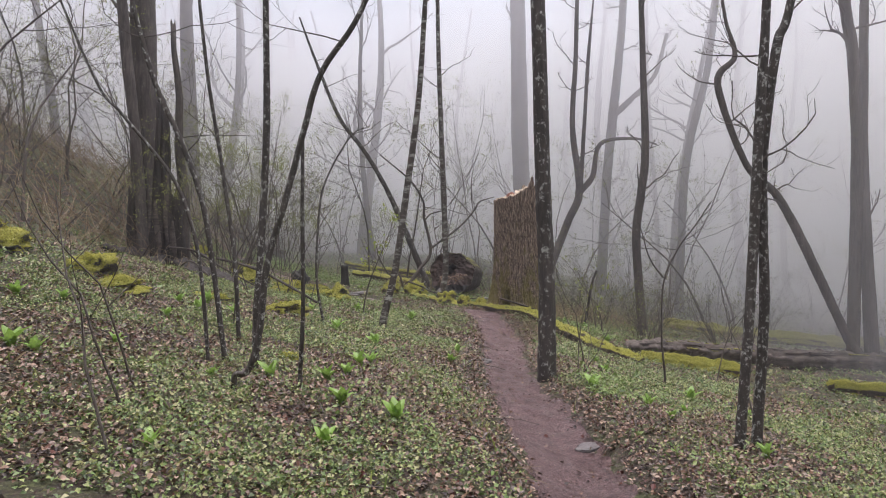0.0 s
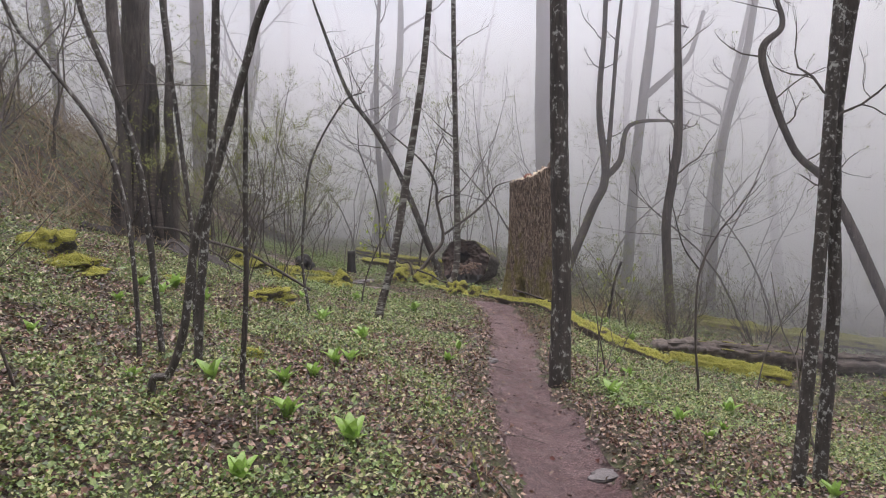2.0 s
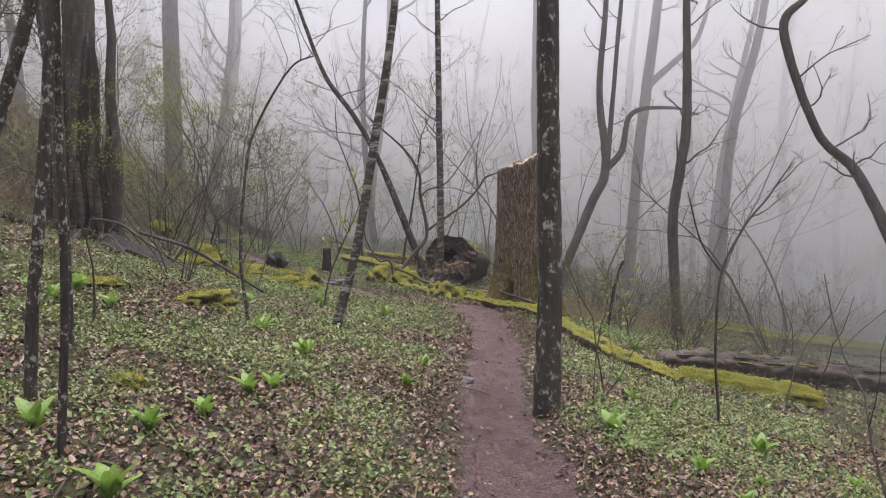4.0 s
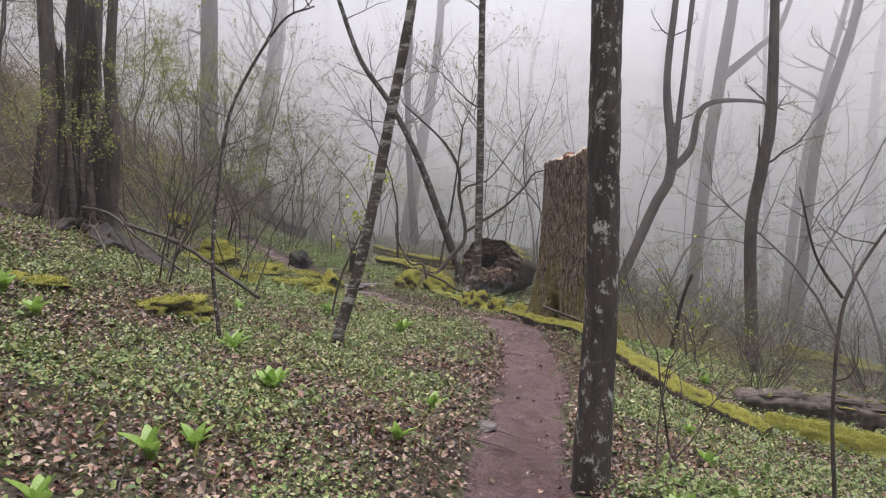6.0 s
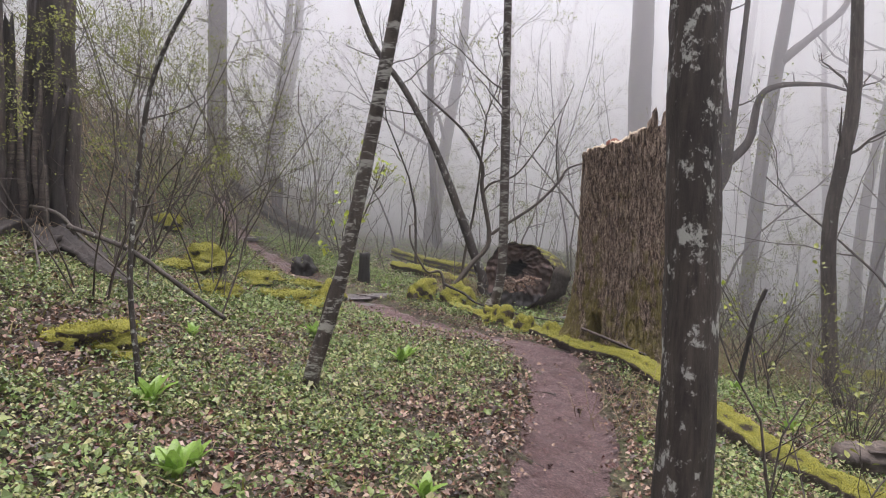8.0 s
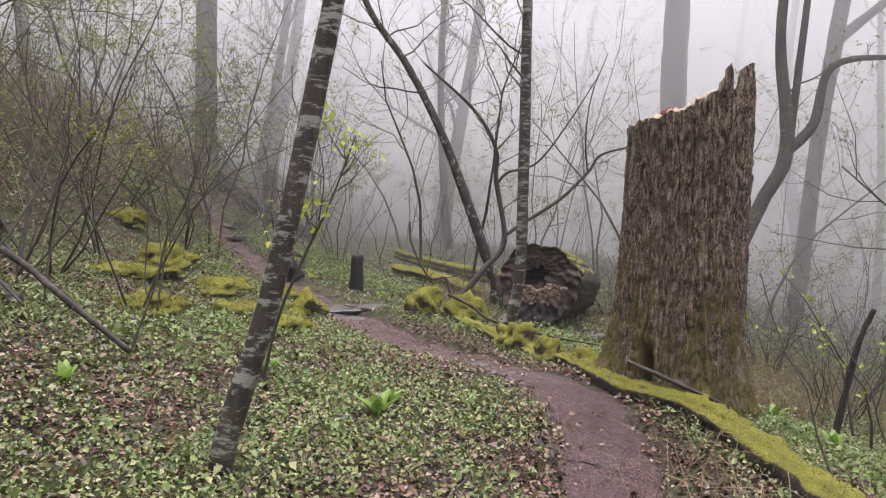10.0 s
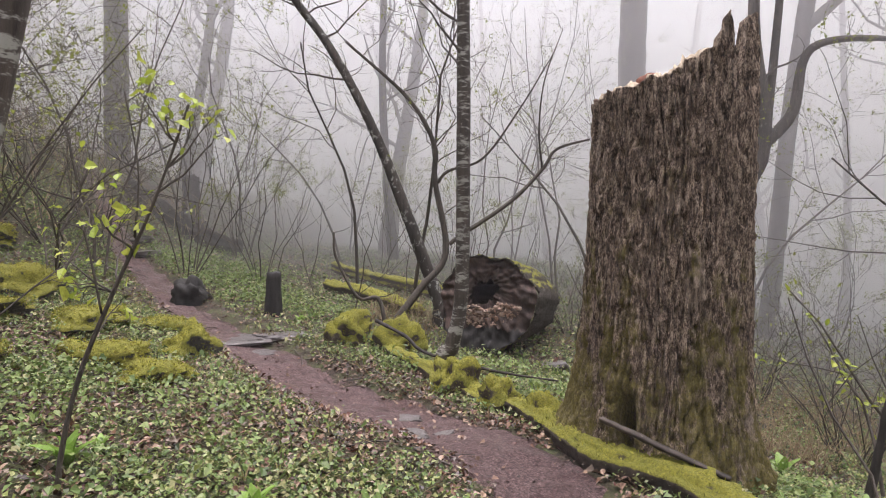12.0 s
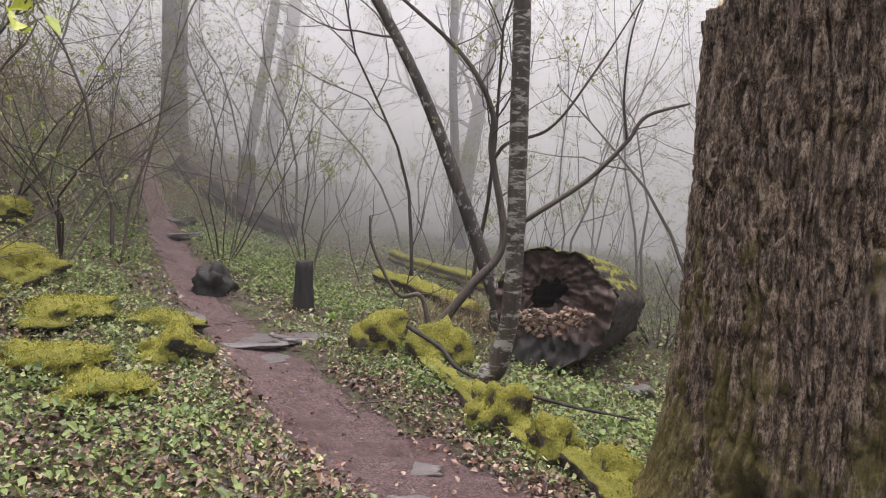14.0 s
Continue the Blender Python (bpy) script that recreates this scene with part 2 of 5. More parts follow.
def mossy(name, under, light=(0.42, 0.40, 0.05), deep=(0.10, 0.105, 0.016), start=0.02):
    """Moss on the upper side of a thing, its own stuff showing below."""
    m, nt, b = material(name)
    tc = nt.nodes.new("ShaderNodeTexCoord")
    co = tc.outputs["Object"]
    geo = nt.nodes.new("ShaderNodeNewGeometry")
    sep = nt.nodes.new("ShaderNodeSeparateXYZ")
    nt.links.new(geo.outputs["Normal"], sep.inputs[0])
    patch = noise_tex(nt, co, 4.0, 5, 0.7)
    where = math_node(nt, "ADD", sep.outputs[2], math_node(nt, "MULTIPLY", math_node(nt, "SUBTRACT", patch, 0.5), 1.5))
    mask = ramp(nt, where, [(start, (0.0,)), (min(start + 0.18, 1.0), (1.0,))])
    fine = noise_tex(nt, co, 70, 4, 0.8)
    mcol = ramp(nt, fine, [(0.3, deep), (0.68, light)])
    tone = noise_tex(nt, co, 6, 3, 0.6)
    mcol = mix(nt, ramp(nt, tone, [(0.4, (0.0,)), (0.7, (0.55,))]), mcol, (0.15, 0.17, 0.025))
    grain = noise_tex(nt, co, 22, 5, 0.7)
    ucol = ramp(nt, grain, [(0.3, tuple(0.35 * c for c in under)), (0.72, under)])
    nt.links.new(mix(nt, mask, ucol, mcol), b.inputs["Base Color"])
    b.inputs["Roughness"].default_value = 0.9
    bump(nt, b, mix(nt, 0.6, grain, fine), 1.0, 0.045)
    return m


def leaf_material(name, colours, rough=0.55, glow=0.25, island=True):
    m, nt, b = material(name)
    if island:
        pick = nt.nodes.new("ShaderNodeNewGeometry").outputs["Random Per Island"]
    else:
        pick = nt.nodes.new("ShaderNodeObjectInfo").outputs["Random"]
    n = len(colours)
    col = ramp(nt, pick, [(k / max(n - 1, 1), c) for k, c in enumerate(colours)])
    co = nt.nodes.new("ShaderNodeTexCoord").outputs["Object"]
    vein = noise_tex(nt, co, 60, 3, 0.6)
    col = mix(nt, 0.45, col, ramp(nt, vein, [(0.3, (0.35,)), (0.7, (1.0,))]), "MULTIPLY")
    nt.links.new(col, b.inputs["Base Color"])
    b.inputs["Roughness"].default_value = rough
    if glow:
        tr = nt.nodes.new("ShaderNodeBsdfTranslucent")
        nt.links.new(col, tr.inputs["Color"])
        ms = nt.nodes.new("ShaderNodeMixShader")
        ms.inputs[0].default_value = glow
        nt.links.new(b.outputs[0], ms.inputs[1])
        nt.links.new(tr.outputs[0], ms.inputs[2])
        nt.links.new(ms.outputs[0], nt.nodes["Material Output"].inputs["Surface"])
    return m


def soil_material():
    m, nt, b = material("leaf_mould")
    co = nt.nodes.new("ShaderNodeTexCoord").outputs["Object"]
    big, mid, fine = noise_tex(nt, co, 0.5, 4), noise_tex(nt, co, 4.0, 5, 0.7), noise_tex(nt, co, 38, 5, 0.75)
    litter = ramp(nt, fine, [(0.34, (0.012, 0.008, 0.006)), (0.5, (0.045, 0.030, 0.021)), (0.74, (0.16, 0.11, 0.08))])
    green = ramp(nt, fine, [(0.3, (0.025, 0.035, 0.012)), (0.7, (0.13, 0.16, 0.05))])
    col = mix(nt, ramp(nt, mid, [(0.45, (0.0,)), (0.62, (0.75,))]), litter, green)
    col = mix(nt, ramp(nt, big, [(0.45, (0.0,)), (0.7, (0.5,))]), col, green)
    nt.links.new(col, b.inputs["Base Color"])
    b.inputs["Roughness"].default_value = 0.85
    bump(nt, b, fine, 1.0, 0.03)
    return m


def mud_material():
    m, nt, b = material("wet_trail_mud")
    co = nt.nodes.new("ShaderNodeTexCoord").outputs["Object"]
    big, mid, fine = noise_tex(nt, co, 1.6, 4), noise_tex(nt, co, 9, 5, 0.7), noise_tex(nt, co, 60, 5, 0.8)
    col = ramp(nt, fine, [(0.37, (0.026, 0.013, 0.012)), (0.5, (0.125, 0.073, 0.071)), (0.64, (0.31, 0.205, 0.200))])
    col = mix(nt, ramp(nt, mid, [(0.48, (0.0,)), (0.66, (0.6,))]), col, (0.055, 0.032, 0.030))
    nt.links.new(col, b.inputs["Base Color"])
    nt.links.new(ramp(nt, big, [(0.40, (0.28,)), (0.58, (0.85,))]), b.inputs["Roughness"])
    bump(nt, b, mix(nt, 0.5, mid, fine), 1.0, 0.06)
    return m


def stone_material(name, a, c, rough=0.6):
    m, nt, b = material(name)
    co = nt.nodes.new("ShaderNodeTexCoord").outputs["Object"]
    fine, mid = noise_tex(nt, co, 40, 5, 0.75), noise_tex(nt, co, 5, 4)
    col = ramp(nt, fine, [(0.3, a), (0.7, c)])
    col = mix(nt, ramp(nt, mid, [(0.45, (0.0,)), (0.7, (0.6,))]), col, tuple(0.5 * q for q in a))
    nt.links.new(col, b.inputs["Base Color"])
    b.inputs["Roughness"].default_value = rough
    bump(nt, b, mix(nt, 0.5, mid, fine), 0.7, 0.02)
    return m


SOIL, MUD = soil_material(), mud_material()
BARK_DARK = bark("dark_bark_with_lichen", (0.016, 0.013, 0.011), (0.082, 0.067, 0.055), (0.40, 0.41, 0.37), 0.555, blots=12.0)
BARK_SPOT = bark("thin_dark_bark_with_white_spots", (0.022, 0.018, 0.015), (0.085, 0.072, 0.060), (0.42, 0.43, 0.39), 0.55, blots=26.0, fine=40)
BARK_BAND = bark("banded_bark", (0.026, 0.019, 0.015), (0.095, 0.076, 0.060), (0.33, 0.33, 0.29), 0.62, True)
BARK_PLAIN = bark("grey_brown_bark", (0.030, 0.024, 0.020), (0.13, 0.108, 0.092), (0.30, 0.31, 0.27), 0.62, moss=0.36)
BARK_TWIG = bark("twig_bark", (0.042, 0.034, 0.028), (0.14, 0.118, 0.098), (0.2, 0.2, 0.18), 0.75, fine=60)
BARK_FAR = bark("grey_bark", (0.045, 0.040, 0.036), (0.12, 0.11, 0.10), (0.25, 0.26, 0.24), 0.64)
ROTTEN = bark("rotten_black_wood", (0.010, 0.008, 0.007), (0.060, 0.048, 0.041), (0.10, 0.09, 0.08), 0.72)
GREYWOOD = bark("weathered_log_wood", (0.016, 0.012, 0.010), (0.17, 0.135, 0.112), (0.32, 0.28, 0.24), 0.64, fine=22, lie=(0.10, 0.4, 1))
MOSS_LOG = mossy("moss_on_rotten_log", (0.13, 0.10, 0.075))
MOSS_PATCH = mossy("patchy_moss_on_log", (0.10, 0.075, 0.058), start=0.46)
MOSS_ROCK = mossy("moss_on_stone", (0.10, 0.095, 0.085), start=0.0)
MOSS_THIN = mossy("thin_moss_on_bark", (0.085, 0.07, 0.055), start=0.62)
STONE = stone_material("wet_grey_stone", (0.070, 0.062, 0.061), (0.18, 0.163, 0.160), 0.38)
PALEWOOD = stone_material("pale_broken_wood", (0.36, 0.27, 0.18), (0.72, 0.62, 0.48), 0.8)
REDWOOD = stone_material("red_rotten_heartwood", (0.13, 0.040, 0.024), (0.26, 0.09, 0.055), 0.8)
LITTER = leaf_material("dead_leaves", [(0.012, 0.007, 0.006), (0.14, 0.070, 0.046), (0.26, 0.150, 0.095), (0.42, 0.30, 0.21), (0.12, 0.034, 0.024), (0.022, 0.013, 0.010), (0.30, 0.215, 0.15), (0.035, 0.020, 0.016), (0.18, 0.115, 0.08)], 0.38, 0.05)
COVER = leaf_material("ground_cover_leaves", [(0.025, 0.045, 0.012), (0.17, 0.25, 0.07), (0.32, 0.37, 0.12), (0.46, 0.44, 0.22), (0.045, 0.085, 0.02), (0.24, 0.36, 0.11), (0.09, 0.15, 0.04)], 0.40, 0.2)
BRIGHT = leaf_material("bright_spring_leaves", [(0.17, 0.34, 0.055), (0.25, 0.43, 0.08), (0.32, 0.46, 0.11)], 0.38, 0.35)
BUDS = leaf_material("young_yellow_green_leaves", [(0.20, 0.24, 0.05), (0.30, 0.33, 0.08), (0.36, 0.40, 0.10)], 0.5, 0.35)
CRUMBS = leaf_material("trodden_crumbs", [(0.025, 0.015, 0.013), (0.09, 0.050, 0.044), (0.19, 0.105, 0.09), (0.28, 0.18, 0.15)], 0.5, 0)
MOSS_TUFT = leaf_material("moss_tufts", [(0.12, 0.13, 0.018), (0.27, 0.275, 0.035), (0.42, 0.41, 0.06), (0.27, 0.22, 0.04)], 0.9, 0.15)
BLADES = leaf_material("grass_blades", [(0.12, 0.19, 0.04), (0.26, 0.29, 0.07), (0.34, 0.27, 0.14), (0.20, 0.13, 0.08)], 0.6, 0.2)
LIME = leaf_material("lime_green_leaves", [(0.34, 0.46, 0.05), (0.46, 0.54, 0.08), (0.52, 0.56, 0.10)], 0.45, 0.35)
FERN = leaf_material("fresh_herb_leaves", [(0.08, 0.14, 0.04), (0.20, 0.30, 0.08), (0.30, 0.38, 0.13), (0.14, 0.22, 0.06)], 0.5, 0.3)
STRAW = leaf_material("dry_straw", [(0.26, 0.19, 0.10), (0.34, 0.27, 0.16), (0.20, 0.12, 0.07)], 0.7, 0.1)

# ---- ground, trail, fog ----
def steps(spans):
    out = []
    for a, b, s in spans:
        out.extend(np.arange(a, b, s))
    return np.array(out + [spans[-1][1]])


def build_ground():
    xs = steps([(-420, -60, 40), (-60, -20, 4), (-20, -8, 0.5), (-8, 8, 0.09), (8, 20, 0.5), (20, 60, 4), (60, 420, 40)])
    ys = steps([(-420, -40, 40), (-40, -4, 3), (-4, 3, 0.4), (3, 24, 0.09), (24, 40, 0.6), (40, 80, 4), (80, 440, 40)])
    X, Y = np.meshgrid(xs, ys)
    v = np.stack([X, Y, ground(X, Y)], -1).reshape(-1, 3)
    nx = len(xs)
    a = (np.arange(len(ys) - 1)[:, None] * nx + np.arange(nx - 1)).ravel()
    f = np.stack([a, a + 1, a + nx + 1, a + nx], 1)
    ob = new("ground", add_mesh("ground", v, f, SOIL))
    tagged(ob, "sloping woodland floor of brown leaf mould", "ground", kind="structure")


def build_trail():
    ys = np.concatenate([np.arange(-20, 3, 0.5), np.arange(3, 18, 0.05), np.arange(18, 30, 0.2)])
    cx = np.interp(ys, _ty, _tx)
    sl = np.interp(ys, _ty, np.gradient(_tx, _ty))
    w = np.interp(ys, TRAIL_Y, TRAIL_W)
    q = np.sqrt(1 + sl ** 2)
    n = 23
    verts = []
    for k in range(n):
        s = (k / (n - 1) * 2 - 1)
        edge = 1 + 0.30 * (vnoise(ys * 1.0, np.full_like(ys, s * 3), 0.25, 4) - 0.5) + 0.3 * (vnoise(ys, np.full_like(ys, s), 0.8, 5) - 0.5)
        off = s * w * edge
        x, y = cx + off / q, ys - off * sl / q
        z = ground(x, y) + 0.026 * (1 - abs(s) ** 6) - 0.006 + 0.030 * (vnoise(x, y, 0.16, 3) - 0.5) + 0.022 * (vnoise(x, y, 0.06, 5) - 0.5)
        verts.append(np.stack([x, y, z], 1))
    v = np.stack(verts, 1).reshape(-1, 3)
    a = (np.arange(len(ys) - 1)[:, None] * n + np.arange(n - 1)).ravel()
    ob = new("trail", add_mesh("trail", v, np.stack([a, a + 1, a + n + 1, a + n], 1), MUD))
    tagged(ob, "narrow wet footpath of trodden purple-brown mud", "trail", kind="structure")


FOG_NEAR, FOG_FAR, FOG_HIGH = 0.0025, 0.17, 12.5


def build_fog():
    """Real fog filling the wood up to the height of the crowns."""
    v = [(x, y, z) for z in (-12, FOG_HIGH) for x, y in ((-130, -120), (130, -120), (130, 140), (-130, 140))]
    me = bpy.data.meshes.new("fog")
    me.from_pydata(v, [], [(3, 2, 1, 0), (4, 5, 6, 7), (0, 1, 5, 4), (1, 2, 6, 5), (2, 3, 7, 6), (3, 0, 4, 7)])
    m = bpy.data.materials.new("fog")
    m.use_nodes = True
    nt = m.node_tree
    nt.nodes.remove(nt.nodes["Principled BSDF"])
    sc = nd(nt, "ShaderNodeVolumeScatter", Anisotropy=-0.6)
    sc.inputs["Color"].default_value = (0.97, 0.94, 0.98, 1)
    mp = nt.nodes.new("ShaderNodeMapping")
    mp.inputs["Location"].default_value, mp.inputs["Scale"].default_value = (1.8, -5.1, 0), (0.8, 0.62, 0.3)
    nt.links.new(nt.nodes.new("ShaderNodeTexCoord").outputs["Object"], mp.inputs["Vector"])
    far = nt.nodes.new("ShaderNodeVectorMath")
    far.operation = "LENGTH"
    nt.links.new(mp.outputs[0], far.inputs[0])
    thick = nd(nt, "ShaderNodeMapRange", **{"From Min": 6.6, "From Max": 14.5, "To Min": FOG_NEAR, "To Max": FOG_FAR})
    nt.links.new(far.outputs["Value"], thick.inputs["Value"])
    nt.links.new(thick.outputs[0], sc.inputs["Density"])
    m.cycles.volume_step_rate = 0.08
    nt.links.new(sc.outputs[0], nt.nodes["Material Output"].inputs["Volume"])
    me.materials.append(m)
    tagged(new("fog", me), "pale grey fog hanging among the trees", "fog", kind="structure")


build_ground()
build_trail()
build_fog()


# ---- trees ----
def extend(points, height, r_end):
    """Carries a trunk on, past its last point, up to a height."""
    p = [list(q) for q in points]
    a, b = np.array(p[-2]), np.array(p[-1])
    d = (b - a)[:3] / np.linalg.norm((b - a)[:3])
    d = d * 0.6 + np.array([0, 0, 0.4])
    s = (height - b[2]) / d[2]
    if s > 0.3:
        p.append([*(b[:3] + d * s * 0.5), b[3] * 0.8])
        p.append([*(b[:3] + d * s + np.array([0.1, 0, 0]) * s * 0.2), r_end])
    return p


def tree(name, label, stems, mat, height=9.0, sides=14, twigs=10, limbs=(), seed=0, twig_len=1.2, low=2.2, category="tree", group="", rough=0.10, flare=1.45, buds=0, leaf=None, leaf_size=(0.02, 0.05)):
    """A bare tree: stems given as (x, y, z, radius) from the ground up, extra limbs, and twigs high up."""
    rng = random.Random(seed)
    x, y = stems[0][0][0], stems[0][0][1]
    root = thing(name, (x, y, gz(x, y)), label, category, group)
    twig_list, tips = [], []
    for k, st in enumerate(stems):
        st = [list(q) for q in st]
        g = gz(st[0][0], st[0][1])
        st = [[st[0][0], st[0][1], g - 0.12, st[0][3] * flare], [st[0][0], st[0][1], max(st[0][2], g) + 0.10, st[0][3] * 1.08]] + st[1:]
        if height:
            st = extend(st, height, 0.02)
        c = spline(st, 8)
        stem = part("trunk", tube(c[:, :3], np.maximum(c[:, 3], 0.006), sides, rough, seed + k), mat, root)
        for _ in range(twigs):
            i = rng.randrange(len(c) // 3, len(c))
            if c[i][2] < low + g:
                continue
            a = rng.uniform(0, 6.3)
            twig_list += grow(rng, c[i][:3], (math.cos(a), math.sin(a), rng.uniform(0.1, 0.8)), twig_len * rng.uniform(0.5, 1.2), max(0.25 * c[i][3], 0.006), 2, 3, tips=tips)
    for k, st in enumerate(limbs):
        c = spline(st, 7)
        part("limb", tube(c[:, :3], np.maximum(c[:, 3], 0.004), max(6, sides - 4), rough, seed + 20 + k), mat, stem)
        for _ in range(max(2, twigs // 4)):
            i = rng.randrange(len(c) // 3, len(c))
            a = rng.uniform(0, 6.3)
            twig_list += grow(rng, c[i][:3], (math.cos(a), math.sin(a), rng.uniform(-0.1, 0.7)), twig_len * rng.uniform(0.3, 0.7), max(0.3 * c[i][3], 0.004), 1, 3, tips=tips)
    if twig_list:
        spray = part("twig_spray", tubes(twig_list), BARK_TWIG, root, kind="stuff")
    if buds and tips:
        pick = np.array([tips[rng.randrange(len(tips))] for _ in range(buds)]) + nrg.normal(0, 0.03, (buds, 3))
        part("leaves", leaves(pick, nrg.uniform(*leaf_size, buds), 0.7, nrg), leaf or BUDS, spray, "small opening leaves", smooth=False, kind="stuff")
    return root


tree("tree", "dark slender trunk blotched with white lichen beside the trail", [[(1.29, 8.59, -0.10, 0.108), (1.31, 8.63, 0.96, 0.103), (1.29, 8.67, 2.03, 0.099), (1.28, 8.71, 3.1, 0.094)]], BARK_DARK, 11, 20, 8, seed=1, low=4.5, flare=1.15)
tree("tree", "leaning trunk with pale horizontal bands", [[(-0.97, 10.80, 0.2, 0.056), (-0.77, 10.86, 1.1, 0.053), (-0.57, 10.95, 2.36, 0.052), (-0.35, 11.02, 3.87, 0.045)]], BARK_BAND, 8, 18, 8, seed=2, low=4.2, flare=1.2)
tree("tree", "grey trunk leaning uphill behind the hollow log", [[(-0.50, 18.5, 0.3, 0.10), (-0.56, 18.5, 0.59, 0.091), (-1.17, 18.44, 2.15, 0.074), (-1.57, 18.4, 3.05, 0.062), (-2.08, 18.35, 3.95, 0.058), (-2.72, 18.27, 4.84, 0.05)]], BARK_DARK, 7.5, 12, 10, seed=3, low=3)
tree("tree", "upright banded trunk before the hollow log", [[(-0.10, 15.62, 0.2, 0.080), (-0.02, 15.63, 0.45, 0.070), (0.05, 15.65, 1.0, 0.064), (0.03, 15.67, 2.6, 0.064), (0.0, 15.70, 4.0, 0.056)]], BARK_BAND, 9.5, 18, 12, seed=4, low=2.6, flare=1.3)
tree("sapling", "crooked dark sapling with long arching limbs", [[(-0.95, 17.31, 0.17, 0.049), (-0.61, 17.38, 0.79, 0.043), (-0.32, 17.45, 1.23, 0.037), (-0.47, 17.45, 2.09, 0.034), (-0.49, 17.46, 2.52, 0.028), (-0.81, 17.43, 3.06, 0.022), (-1.56, 17.33, 3.72, 0.015)]], BARK_TWIG, 0, 10, 14, [
    [(-0.29, 17.45, 1.33, 0.028), (-0.03, 17.5, 1.52, 0.028), (0.45, 17.59, 1.87, 0.025), (0.8, 17.66, 2.25, 0.022), (0.97, 17.7, 2.5, 0.018), (1.36, 17.77, 2.63, 0.012)],
    [(-0.45, 17.45, 2.05, 0.02), (-0.3, 17.4, 2.2, 0.018), (0.1, 17.4, 2.35, 0.014), (0.5, 17.4, 2.9, 0.01), (0.9, 17.5, 3.6, 0.006)],
    [(0.8, 17.66, 2.25, 0.014), (0.75, 17.6, 2.7, 0.011), (0.8, 17.6, 3.3, 0.008), (1.0, 17.6, 3.9, 0.005)],
    [(-1.02, 17.45, 0.2, 0.025), (-1.14, 17.5, 0.64, 0.025), (-1.39, 17.46, 0.66, 0.019), (-1.66, 17.43, 1.13, 0.016), (-1.7, 17.43, 1.44, 0.013)]], seed=5, low=1.2, twig_len=1.0, category="sapling", flare=1.1)
tree("tree", "thin upright lichen-spotted stem", [[(-1.72, 6.15, 0.42, 0.030), (-1.70, 6.15, 0.97, 0.032), (-1.66, 6.15, 1.40, 0.030), (-1.62, 6.16, 1.92, 0.032), (-1.58, 6.17, 2.62, 0.031), (-1.57, 6.18, 3.2, 0.028)]], BARK_SPOT, 6.8, 12, 9, seed=6, low=2.6, flare=1.2)
tree("tree", "thin spotted stem leaning out from its neighbour", [[(-1.62, 5.2, 0.46, 0.022), (-1.52, 5.21, 0.60, 0.024), (-1.43, 5.22, 0.88, 0.025), (-1.36, 5.24, 1.42, 0.025), (-1.21, 5.26, 1.92, 0.025), (-1.06, 5.28, 2.46, 0.024), (-0.92, 5.3, 2.90, 0.023), (-0.55, 5.33, 3.5, 0.02)]], BARK_SPOT, 6.5, 12, 7, seed=26, low=2.6, flare=1.15)
tree("dead_sapling", "dead sapling with a snapped top", [[(-1.19, 5.56, 0.40, 0.018), (-1.15, 5.53, 1.05, 0.017), (-1.13, 5.48, 1.75, 0.017), (-1.10, 5.42, 2.46, 0.012)]], BARK_SPOT, 0, 10, 0, seed=7, category="sapling", flare=1.1)
tree("sapling", "thin dark sapling bending over the slope", [[(-1.76, 9.8, 0.34, 0.018), (-1.84, 9.82, 1.06, 0.017), (-1.8, 9.85, 1.87, 0.016), (-1.7, 9.88, 2.42, 0.014), (-1.33, 9.92, 3.08, 0.011), (-1.04, 9.95, 3.24, 0.007)]], BARK_SPOT, 0, 8, 9, seed=8, low=1.0, twig_len=0.8, category="sapling", flare=1.1)
tree("tree", "slim pale-blotched stem leaning back uphill", [[(-2.02, 6.2, 0.45, 0.022), (-2.05, 6.22, 0.80, 0.024), (-2.12, 6.25, 1.36, 0.024), (-2.22, 6.27, 2.0, 0.024), (-2.42, 6.3, 2.56, 0.024), (-2.68, 6.32, 3.2, 0.022)]], BARK_SPOT, 6, 10, 9, seed=9, low=1.9, flare=1.2)
tree("tree", "crooked slim stem leaning back uphill", [[(-2.12, 6.05, 0.45, 0.016), (-2.16, 6.05, 1.30, 0.017), (-2.24, 6.06, 1.75, 0.017), (-2.42, 6.08, 2.2, 0.016), (-2.85, 6.1, 2.75, 0.014), (-3.1, 6.1, 3.1, 0.012)]], BARK_SPOT, 6, 10, 9, seed=10, low=1.5, flare=1.2)
tree("tree", "straight slim stem on the slope", [[(-2.25, 7.4, 0.45, 0.022), (-2.27, 7.4, 1.34, 0.022), (-2.33, 7.41, 1.9, 0.021), (-2.42, 7.42, 2.6, 0.02), (-2.55, 7.43, 3.6, 0.018)]], BARK_SPOT, 8, 10, 8, seed=11, low=2.0, flare=1.2)
tree("tree", "straight dark trunk beside the old snag", [[(-5.75, 13.0, 1.2, 0.105), (-5.8, 13.03, 2.8, 0.095), (-5.92, 13.06, 4.3, 0.10), (-6.02, 13.08, 5.4, 0.10)]], BARK_PLAIN, 11, 12, 6, seed=12, low=3.0)
tree("tree", "big old grey-brown trunk on the slope", [[(-6.2, 14.3, 1.2, 0.32), (-6.2, 14.32, 2.9, 0.26), (-6.22, 14.35, 4.7, 0.25), (-6.22, 14.37, 6.5, 0.24)]], BARK_PLAIN, 15, 22, 6, seed=13, low=4.5, flare=1.5, rough=0.14)
